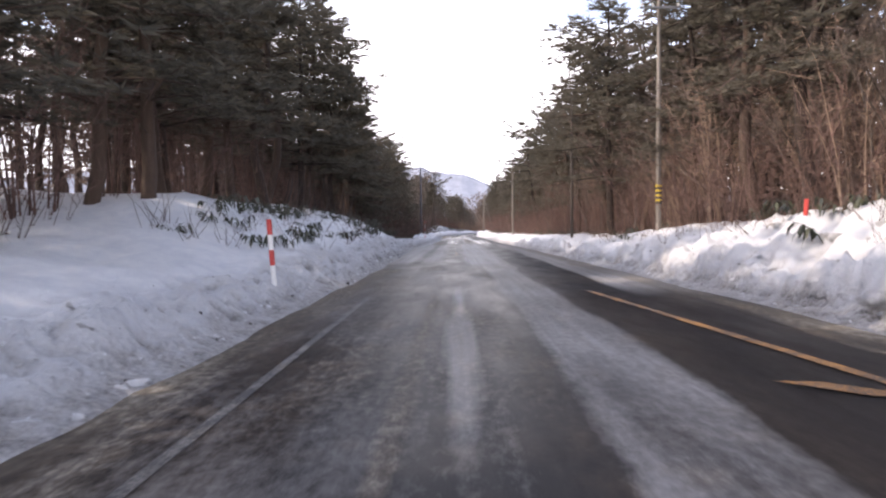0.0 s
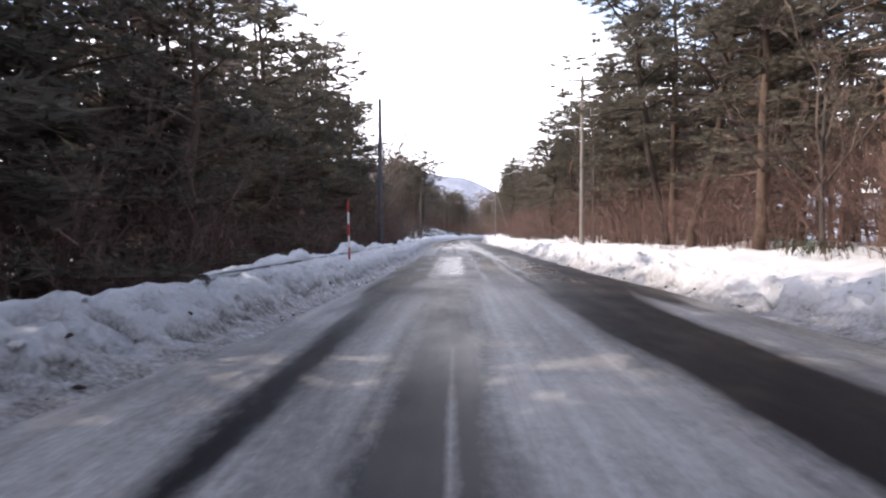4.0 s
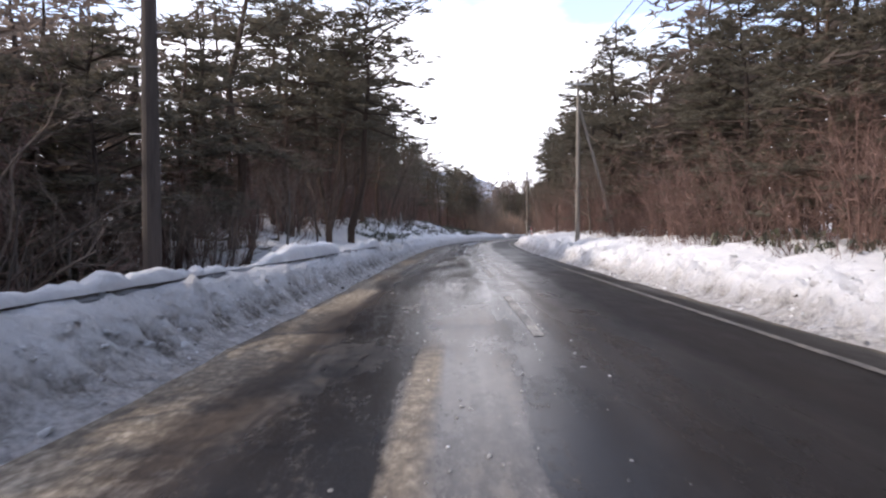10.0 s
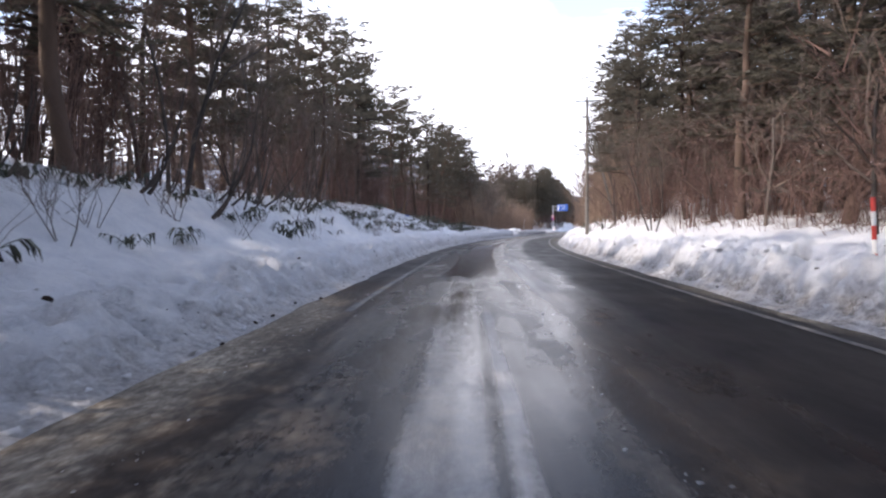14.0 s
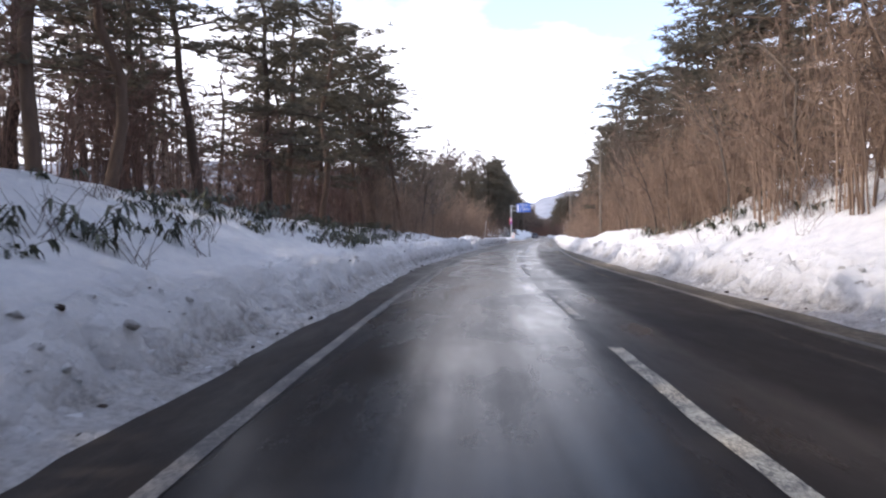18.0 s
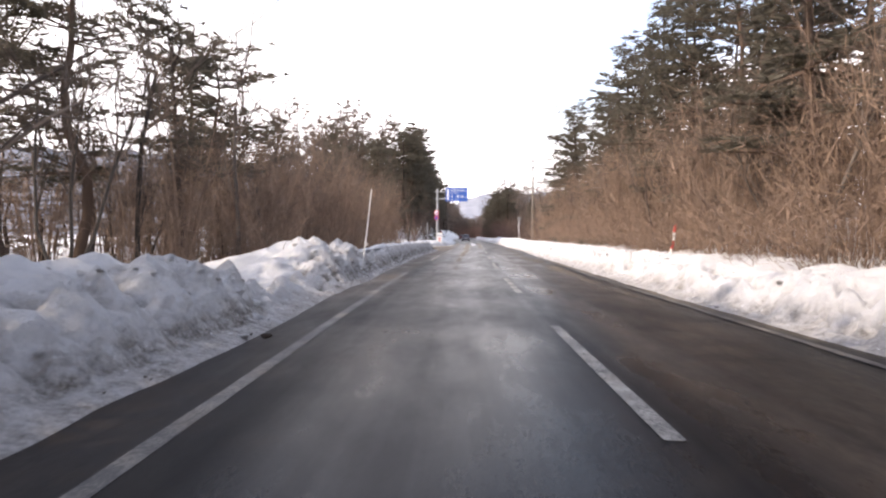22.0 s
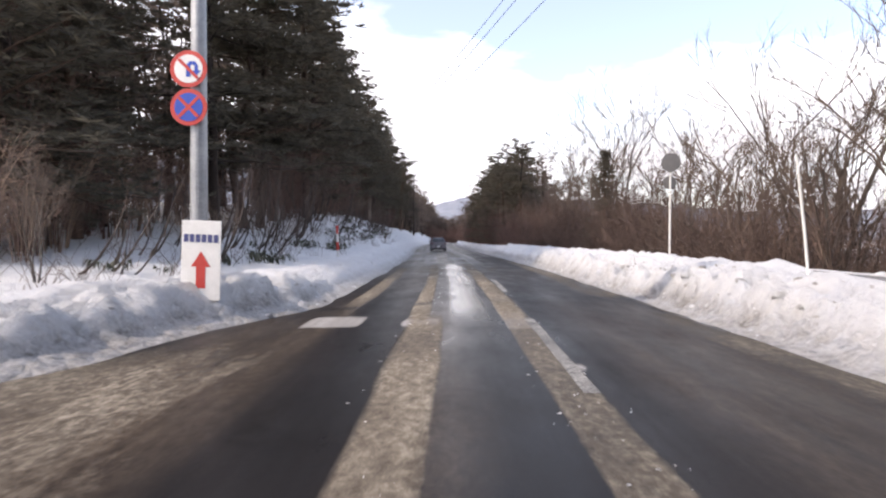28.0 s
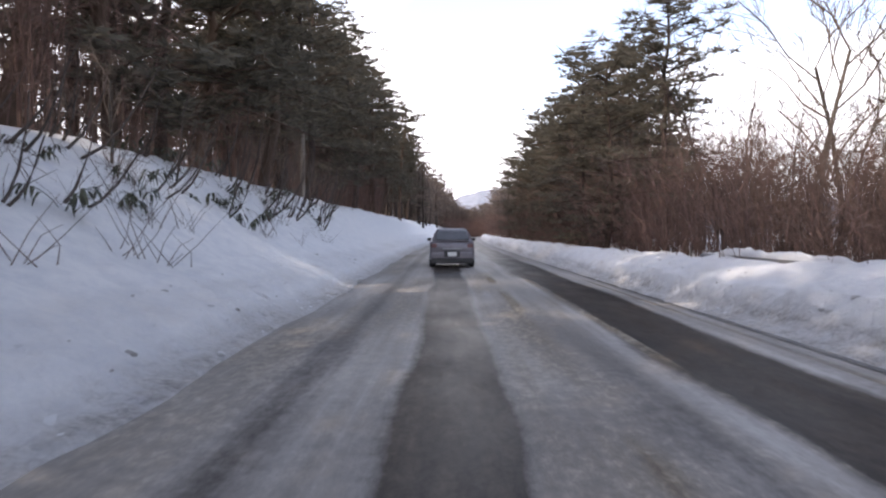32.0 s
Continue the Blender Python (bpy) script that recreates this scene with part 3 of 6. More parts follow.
# ---- mesh helpers ----
class Shape:
    """Collects vertices and faces of one mesh."""
    def __init__(self):
        self.v, self.f, self.n = [], [], 0

    def add(self, verts, faces):
        v = np.asarray(verts, float).reshape(-1, 3)
        self.v.append(v)
        self.f += [tuple(i + self.n for i in f) for f in faces]
        self.n += len(v)
        return self

    def tube(self, pts, radii, sides=5, cap=False):
        p = np.asarray(pts, float)
        t = np.gradient(p, axis=0)
        t /= np.linalg.norm(t, axis=1)[:, None] + 1e-9
        ref = np.where(np.abs(t[:, 2:3]) > 0.9, [[1.0, 0, 0]], [[0, 0, 1.0]])
        a = np.cross(t, ref)
        a /= np.linalg.norm(a, axis=1)[:, None] + 1e-9
        b = np.cross(t, a)
        ang = np.arange(sides) * 2 * math.pi / sides
        ring = p[:, None] + (np.cos(ang)[None, :, None] * a[:, None] + np.sin(ang)[None, :, None] * b[:, None]) * np.asarray(radii)[:, None, None]
        m = len(p)
        faces = [(k * sides + i, k * sides + (i + 1) % sides, (k + 1) * sides + (i + 1) % sides, (k + 1) * sides + i) for k in range(m - 1) for i in range(sides)]
        if cap:
            faces += [tuple(range(sides))[::-1], tuple((m - 1) * sides + i for i in range(sides))]
        return self.add(ring, faces)

    def box(self, x0, x1, y0, y1, z0, z1, bev=0.0):
        b = bev
        if not b:
            v = [(x, y, z) for z in (z0, z1) for y in (y0, y1) for x in (x0, x1)]
            return self.add(v, [(0, 2, 3, 1), (4, 5, 7, 6), (0, 1, 5, 4), (2, 6, 7, 3), (0, 4, 6, 2), (1, 3, 7, 5)])
        bm = bmesh.new()
        bmesh.ops.create_cube(bm, size=1, matrix=Matrix.Translation(((x0 + x1) / 2, (y0 + y1) / 2, (z0 + z1) / 2)) @ Matrix.Diagonal((x1 - x0, y1 - y0, z1 - z0, 1)))
        bmesh.ops.bevel(bm, geom=bm.edges[:], offset=b, segments=2, profile=0.6, affect="EDGES")
        v, f = [w.co[:] for w in bm.verts], [[w.index for w in q.verts] for q in bm.faces]
        bm.free()
        return self.add(v, f)

    def arrays(self):
        return np.vstack(self.v), self.f

    def mesh(self, name, mat, smooth=False):
        me = bpy.data.meshes.new(name)
        me.from_pydata(np.vstack(self.v).tolist(), [], self.f)
        if mat:
            me.materials.append(mat)
        if smooth:
            me.polygons.foreach_set("use_smooth", [True] * len(me.polygons))
        me.update()
        return me


def part(name, shape, mat, parent=None, label="", smooth=False):
    ob = new(name, shape.mesh(name, mat, smooth))
    if parent:
        ob.parent = parent
    return tagged(ob, label)


def tri_mesh(name, v, t, mat):
    """One big mesh from arrays of vertices and triangles."""
    me = bpy.data.meshes.new(name)
    me.vertices.add(len(v))
    me.vertices.foreach_set("co", np.asarray(v, np.float32).ravel())
    k = t.shape[1]
    me.loops.add(len(t) * k)
    me.loops.foreach_set("vertex_index", np.asarray(t, np.int32).ravel())
    me.polygons.add(len(t))
    me.polygons.foreach_set("loop_start", np.arange(len(t), dtype=np.int32) * k)
    me.materials.append(mat)
    me.update(calc_edges=True)
    return me


def triangles(shape):
    v, f = shape.arrays()
    return v, np.array([(q[0], q[k], q[k + 1]) for q in f for k in range(1, len(q) - 1)], int)


def scatter(name, kinds, places, mat):
    """One mesh of many copies; places: (kind, x, y, z, turn, size, height)."""
    vs, ts, n = [], [], 0
    for k, x, y, z, a, w, h in places:
        v, t = kinds[k]
        c, sn = math.cos(a) * w, math.sin(a) * w
        vs.append(np.c_[v[:, 0] * c - v[:, 1] * sn + x, v[:, 0] * sn + v[:, 1] * c + y, v[:, 2] * h + z])
        ts.append(t + n)
        n += len(v)
    return new(name, tri_mesh(name, np.vstack(vs), np.vstack(ts), mat))


def empty(name, m=None):
    ob = new(name)
    ob.empty_display_size = 0.3
    if m is not None:
        ob.matrix_basis = m
    return ob


def grid_faces(rows, cols):
    i = (np.arange(rows - 1)[:, None] * cols + np.arange(cols - 1)[None]).ravel()
    return np.c_[i, i + 1, i + cols + 1, i + cols]


# ---- road ----
def road():
    s = np.r_[np.arange(-70, -4, 2.0), np.arange(-4, 400, 0.4), np.arange(400, 660, 2.5)]
    u = np.r_[np.linspace(-9.5, -4.2, 10), np.arange(-4.0, 6.0, 0.095), np.linspace(6.1, 7.5, 6)]
    S, U = np.meshgrid(s, u, indexing="ij")
    X, Y = plan(S, U)
    ice, slush, mud, wet = np.zeros_like(S), np.zeros_like(S), np.zeros_like(S), np.full_like(S, 0.35)

    def strip(field, s0, s1, u0, u1, value, soft=0.25, ends=6.0, drift=0.0):
        mid = (u0 + u1) / 2 + drift * (fbm(S * 0.05, 7.7 + u0, 2) - 0.5) * 2
        half = (u1 - u0) / 2
        wob = (fbm(S * 0.35 + u0 * 9, U * 1.4, 3) - 0.5) * 0.5
        a = np.clip((half - np.abs(U - mid) + wob * soft * 2) / soft + 0.5, 0, 1)
        e = np.clip((S - s0) / ends + 0.5, 0, 1) * np.clip((s1 - S) / ends + 0.5, 0, 1)
        field[:] = np.maximum(field, a * e * value) if value >= 0 else field * (1 + a * e * value)

    # packed ice and trodden snow
    strip(ice, -70, 12, -3.4, 5.8, 0.38, 0.8)
    strip(ice, -70, 28, -2.9, 0.9, 0.50, 0.8)
    strip(ice, 3, 15, -0.1, 0.22, 1.0, 0.2)
    strip(ice, -70, 98, 0.9, 2.3, 0.66, 0.4, drift=0.15)
    strip(ice, 26, 60, -2.9, 2.4, 0.56, 0.6)
    strip(ice, 8, 26, -2.9, 0.8, 0.34, 0.6)
    strip(ice, 22, 62, 0.3, 2.1, 0.80, 0.4)
    strip(ice, 24, 60, -1.7, -0.45, 0.70, 0.4)
    strip(ice, 58, 86, -2.4, 0.4, 0.44, 0.5)
    strip(ice, 64, 80, -0.60, 0.13, 0.80, 0.14)
    for k in range(5):
        strip(ice, 69.3 + 1.7 * k, 70.1 + 1.7 * k, -0.16, 0.08, -0.7, 0.1, 0.5)
    strip(ice, 60, 84, 0.78, 2.1, 0.82, 0.3)
    strip(ice, 80, 96, 0.35, 2.15, 0.78, 0.3)
    strip(ice, 88, 104, -0.9, 1.9, 0.84, 0.3)
    strip(ice, 76, 104, -1.6, 1.8, 0.62, 0.6)
    strip(ice, 96, 111, -1.26, -0.2, 0.88, 0.2, 3)
    strip(ice, 96, 110, 0.12, 1.07, 0.86, 0.14, 2.5)
    strip(ice, 108, 126, -0.6, 0.75, 0.62, 0.5)
    strip(ice, 118, 152, -0.35, 0.5, 0.46, 0.4)
    strip(ice, 149.5, 169, 0.33, 0.48, 0.84, 0.1, 4)
    strip(ice, 166, 187, 1.5, 2.2, 0.82, 0.22, 8, drift=0.2)
    strip(ice, 148, 178, -0.44, 0.30, 0.58, 0.16, 8)
    strip(ice, 178, 200, -0.35, 0.85, 0.52, 0.5)
    for s0, s1, u0, u1 in ((326.3, 327.6, -2.35, -1.4), (326.3, 327.2, -0.77, -0.12), (325.8, 329.8, 0.90, 1.28), (322.9, 323.2, -0.60, -0.05), (322.9, 323.3, 1.2, 1.5)):
        strip(ice, s0, s1, u0, u1, 1.1, 0.1, 0.3)
    # white streak: reflection on a wet patch, painted with the ice colour
    strip(ice, 334, 351, 0.31, 0.47, 1.1, 0.18)
    strip(slush, 338, 352, -2.3, 2.3, 0.46, 0.7)
    strip(ice, 344, 680, -3.2, 2.3, 0.66, 0.5, 14)
    strip(ice, 354, 680, -3.4, 2.4, 0.82, 0.5, 8)
    strip(ice, 363, 680, 3.2, 5.2, 0.80, 0.4, 6)
    strip(slush, 330, 363, 3.5, 5.2, 0.64, 0.5, 6)
    strip(ice, 344, 680, 0.5, 2.2, 0.74, 0.4, 14)
    # brown slush thrown to the edges and between the wheel tracks
    strip(slush, -70, 24, -4.0, -1.7, 0.70, 0.9)
    strip(slush, 20, 56, -4.0, -2.2, 0.45, 0.9)
    strip(ice, 24, 58, -4.0, -1.6, 0.80, 0.6)
    strip(ice, 12, 60, 3.6, 6.0, 0.74, 0.4)
    strip(slush, 2, 26, -1.8, 1.6, 0.50, 0.8)
    strip(slush, -6, 22, -0.65, -0.25, 0.60, 0.25)
    strip(slush, -6, 30, 1.0, 1.8, 0.50, 0.4)
    strip(slush, 52, 108, -3.8, -2.0, 0.46, 0.9)
    strip(slush, 106, 172, -3.8, -1.8, 0.78, 0.8)
    strip(ice, 52, 108, -3.8, -2.0, 0.84, 0.5)
    strip(ice, 82, 116, -3.7, -1.32, 0.86, 0.35)
    strip(slush, 94, 112, -1.45, -1.2, 0.50, 0.2)
    strip(slush, 94, 112, -0.22, 0.14, 0.66, 0.14)
    strip(slush, 60, 94, 0.8, 2.0, 0.70, 0.5)
    strip(slush, 58, 84, -2.6, -0.8, 0.66, 0.6)
    strip(slush, 112, 136, -1.9, 0.9, 0.48, 0.6)
    strip(slush, 140, 176, 0.75, 1.3, 0.60, 0.3)
    strip(slush, 136, 180, -2.3, 1.3, 0.47, 0.8)
    strip(slush, 262, 296, -3.4, -1.72, 0.47, 0.5, 10)
    strip(slush, 298, 322, -3.4, -1.72, 0.66, 0.3)
    strip(slush, 276, 288, -0.30, 0.04, 0.58, 0.16)
    strip(slush, 286, 305, -0.31, 0.05, 0.90, 0.14, 4)
    for a, c in ((279.2, 0.5), (280.8, 0.4), (282.2, 0.6)):
        strip(slush, a, a + c, -0.30, 0.04, 1.2, 0.12, 0.5)
    strip(slush, 262, 282, -0.26, 0.02, 0.50, 0.16)
    strip(slush, 340, 400, -2.6, 2.3, 0.58, 0.7, 6)
    strip(slush, 304, 326, -9.5, -2.0, 0.66, 0.6)
    strip(slush, 303, 328, -0.70, -0.05, 0.80, 0.12)
    strip(slush, 326, 351, -0.70, -0.32, 0.92, 0.10)
    strip(slush, 281, 296, 1.08, 1.20, 0.72, 0.08, 3)
    strip(slush, 103, 116, 1.38, 1.52, 0.78, 0.08, 3)
    strip(slush, 111, 121, -0.46, -0.16, 0.80, 0.1, 3)
    strip(ice, 112, 120, 0.0, 0.6, 0.64, 0.2, 3)
    strip(slush, 308, 352, 0.86, 1.40, 0.80, 0.12)
    strip(slush, 327, 347, -2.18, -1.70, 0.95, 0.10)
    strip(slush, 340, 356, -3.4, -2.2, 0.55, 0.5)
    for u0 in (1.2, 2.25, 3.95):
        strip(slush, 344, 380, u0, u0 + 0.14, 0.82, 0.06)
    strip(slush, -70, 352, 4.5, 6.6, 0.62, 0.6)
    strip(slush, 56, 330, 3.95, 4.15, 0.6, 0.2)
    strip(slush, 226, 330, 3.2, 4.6, 0.56, 0.6)
    for k in range(7):
        strip(ice, 345 + 3.3 * k + 0.7 * (k % 3), 345.2 + 3.3 * k + 0.7 * (k % 3), (-1.7, 0.4, -1.2)[k % 3], (-0.4, 2.2, 2.0)[k % 3], 1.3, 0.2, 0.35)
    slush *= 0.62 + 0.62 * fbm(S * 0.22, U * 0.9, 4)
    ice *= 0.80 + 0.36 * fbm(S * 0.30 + 50, U * 1.1, 4)
    # thin brown mud drying between and beside the wheel tracks
    strip(mud, -70, 30, -4.0, -1.2, 0.8, 0.8)
    strip(mud, -70, 26, 0.6, 2.6, 0.5, 0.6)
    strip(mud, 108, 176, -3.9, -1.6, 0.8, 0.6)
    strip(mud, 120, 176, 1.2, 1.9, 0.75, 0.4, 10)
    strip(mud, 166, 252, -3.2, -1.9, 0.4, 0.4, 10)
    strip(mud, 228, 330, 2.0, 4.0, 0.75, 0.6, 14)
    strip(mud, 262, 330, -3.6, -1.75, 1.0, 0.3, 8)
    strip(mud, 270, 330, -0.5, 0.2, 0.7, 0.3, 8)
    strip(mud, 338, 420, -3.4, 5.0, 0.7, 0.5, 12)
    # bare wheel tracks
    for f in (ice, slush):
        strip(f, 18, 58, -0.36, 0.14, -0.62, 0.30)
        strip(f, 10, 60, 2.5, 3.75, -0.46, 0.40)
        strip(f, 30, 60, -1.68, -1.34, -0.30, 0.30)
        strip(f, 60, 84, 0.16, 0.74, -0.6, 0.2)
        strip(f, 58, 112, 2.25, 3.9, -0.97, 0.32)
        strip(f, 58, 180, 4.25, 4.75, -0.95, 0.2)
        strip(f, 66, 84, -1.7, -1.05, -0.25, 0.5)
        strip(f, 60, 84, -2.25, -1.95, -0.25, 0.3)
        strip(f, 66, 78, -0.26, 0.0, -0.6, 0.2, 3)
        strip(f, 84, 112, -0.16, 0.08, -0.26, 0.12)
        strip(f, 100, 136, 1.25, 3.9, -0.95, 0.25)
        strip(f, 348, 680, -0.30, 0.46, -0.96, 0.30, 8)
        strip(f, 344, 362, 2.4, 3.4, -1.0, 0.25, 6)
        strip(f, 345, 420, -1.5, -1.1, -0.30, 0.25)
        strip(f, 345, 420, 1.5, 1.9, -0.2, 0.25)
        strip(f, 350, 680, 2.80, 3.55, -0.95, 0.3, 8)
        strip(f, 170, 268, 1.95, 3.8, -0.9, 0.3)
    strip(ice, 33, 54, -0.08, 0.02, 0.66, 0.06, 4)
    strip(wet, 98, 258, -1.7, 1.7, 0.74, 0.5, 20)
    strip(wet, 250, 340, -1.7, 1.7, 0.46, 0.5, 20)
    strip(wet, 326, 350, 0.0, 0.75, 0.95, 0.2, 6)
    strip(wet, 166, 250, 2.0, 5.2, -0.75, 0.4, 10)
    strip(wet, 58, 84, 2.2, 3.9, 0.75, 0.3, 10)
    strip(wet, 88, 140, 2.0, 4.6, -0.5, 0.4, 10)
    strip(wet, 146, 180, -0.44, 0.30, 1.2, 0.2, 8)
    strip(wet, 116, 164, -1.5, 0.9, 1.0, 0.5, 20)
    strip(wet, 172, 206, -0.7, 1.0, 1.3, 0.4, 8)
    strip(wet, 64, 82, -1.0, 0.4, 0.8, 0.4, 4)
    strip(wet, 70, 300, 1.5, 2.7, 0.6, 0.5, 20)
    crown = -0.018 * np.abs(U - 1.2)
    Z = crown + 0.018 * np.clip(slush - 0.45, 0, 1) * (0.6 + fbm(S * 1.7, U * 5, 3)) + (fbm(S * 0.15, U * 0.8, 3) - 0.5) * 0.012
    v = np.c_[X.ravel(), Y.ravel(), Z.ravel()]
    ob = new("road", tri_mesh("road", v, grid_faces(len(s), len(u)), M_ROAD))
    for nm, a in (("ice", ice), ("slush", slush), ("mud", mud), ("wet", wet)):
        ob.data.attributes.new(nm, "FLOAT", "POINT").data.foreach_set("value", a.ravel().astype(np.float32))
    uv = ob.data.uv_layers.new(name="road")
    idx = np.empty(len(ob.data.loops), np.int32)
    ob.data.loops.foreach_get("vertex_index", idx)
    uv.data.foreach_set("uv", np.c_[U.ravel()[idx], S.ravel()[idx]].astype(np.float32).ravel())
    ob.data.polygons.foreach_set("use_smooth", [True] * len(ob.data.polygons))
    return tagged(ob, "wet two-lane asphalt road with packed ice and brown slush", "road", kind="structure")


road()


def snow_side(side):
    s = np.r_[np.arange(-70, -3, 1.5), np.arange(-3, 390, 0.15), np.arange(392, 660, 2.0)]
    d = np.r_[-0.35, 0, np.arange(0.09, 2.3, 0.09), np.arange(2.3, 5, 0.25), np.arange(5, 12, 0.8), np.arange(12, 42, 3.5), 60]
    S, D = np.meshgrid(s, d, indexing="ij")
    F = foot(side, S)
    Z = np.where(D > 0, bank(side, S, np.clip(D, 0, 40)), -0.12 + 0 * D)
    Z = np.where(D == 0, -0.015, Z)
    Z = np.where(D > 50, -6.0, Z)
    X, Y = plan(S, side * (F + D))
    fall = np.clip((D - 2.5) / 5, 0, 1)
    low = np.clip((0.1 - Z) * 1.4, 0, 1) * (D > 1.2) * np.clip(((17 if side < 0 else 38) - D) / 5, 0, 1)
    litter = np.clip(fall * 0.35 + low * 0.75, 0, 1)
    berm = (1.25 if side < 0 else 0.55) + 0.9 * (fbm(S * 0.5, 6.1 + side, 4) - 0.5)
    soil = np.interp(S, (10, 30, 50, 66, 128, 142, 155, 182, 240, 260, 272, 280, 303, 312, 345), (0.26, 0.40, 0.36, 0.30, 0.32, 0.34, 0.20, 0.14, 0.22, 0.30, 0.48, 0.62, 0.64, 0.26, 0.12))
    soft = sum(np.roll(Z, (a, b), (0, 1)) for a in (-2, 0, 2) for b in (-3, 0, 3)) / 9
    # hollows between lumps, darkened in the base colour in place of shade
    crease_shade = np.clip(soft - Z, 0, 0.12) * np.clip((1.9 - D) / 0.5, 0, 1) * (D > 0)
    dirt_shade = (soil if side < 0 else np.interp(S, (0, 200, 240, 680), (0.28, 0.28, 0.16, 0.14))) * np.clip((berm - D) / 0.3 + 0.5, 0, 1) + 0.55 * np.clip(1 - D / 0.45, 0, 1) + 0.25 * np.clip(1.7 - D, 0, 1) * (fbm(S * 2.3, D * 3, 3) - 0.4) + crease_shade * (soil * 17 if side < 0 else 4.0)
    face = grid_faces(len(s), len(d))
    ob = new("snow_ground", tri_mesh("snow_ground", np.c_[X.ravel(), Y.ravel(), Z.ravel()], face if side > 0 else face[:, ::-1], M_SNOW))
    for nm, a in (("litter", litter), ("dirt_shade", dirt_shade)):
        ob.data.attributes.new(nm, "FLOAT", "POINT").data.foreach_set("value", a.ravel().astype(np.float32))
    ob.data.polygons.foreach_set("use_smooth", [True] * len(ob.data.polygons))
    return tagged(ob, "ploughed snow bank and snowy forest floor beside the road", "snow", kind="structure")


snow_side(-1)
snow_side(1)
far = Shape()
far.add([(-5000, -5000, -5.5), (5000, -5000, -5.5), (5000, 5000, -5.5), (-5000, 5000, -5.5)], [(0, 1, 2, 3)])
tagged(part("ground", far, M_SNOW), "wide snow-covered ground reaching the horizon", "ground", kind="structure")


def mountain():
    """A far ridge; bearing from north (left positive) against elevation in degrees."""
    keys = np.array([(70, 3), (40, 4), (20, 6.3), (9, 6.6), (1.5, 5.9), (-2, 5.2), (-4.8, 4.0), (-10, 2.5), (-14.5, 2.8), (-17, 3.6), (-20, 4.0), (-26, 3.4), (-40, 2.5), (-75, 2)])[::-1]
    b = np.linspace(-75, 70, 400)
    e = np.interp(b, keys[:, 0], keys[:, 1]) + (fbm(b * 0.9, 2.2, 5) - 0.5) * 0.9
    shape, verts = [], []
    for k, f in enumerate((0.0, 0.35, 0.7, 1.0)):
        r = 3600 + 900 * f
        bb = np.radians(b)
        zz = np.tan(np.radians(e)) * r * f * (1 + (0 if f in (0, 1) else 1) * (fbm(b * 0.7, 5.5 + k, 4) - 0.5) * 0.4) - 8 * (f == 0)
        verts.append(np.c_[-np.sin(bb) * r, np.cos(bb) * r, zz])
    ob = new("mountain", tri_mesh("mountain", np.vstack(verts), grid_faces(4, len(b)), M_HILL))
    return tagged(ob, "distant snowy wooded mountain ridge", "mountain", kind="structure")


mountain()

# ---- trees ----
def tuft(shape, rng, p, size, n, flat=0.5, wide=0.14):
    """A spray of needles at p."""
    th = rng.rand(n) * 2 * math.pi
    up = rng.rand(n) * 1.1 - 0.35
    way = np.c_[np.cos(th) * np.sqrt(np.clip(1 - up**2, 0, 1)), np.sin(th) * np.sqrt(np.clip(1 - up**2, 0, 1)), up * flat]
    length = size * (0.6 + 0.7 * rng.rand(n))[:, None]
    side = np.cross(way, rng.randn(n, 3))
    side /= np.linalg.norm(side, axis=1)[:, None] + 1e-9
    w = size * wide * side
    base = p + way * length * 0.08
    v = np.stack([base - w * 0.6, base + w * 0.6, p + way * length + w * 0.35 * rng.randn(n, 1), ], 1)
    shape.add(v.reshape(-1, 3), [(3 * i, 3 * i + 1, 3 * i + 2) for i in range(n)])


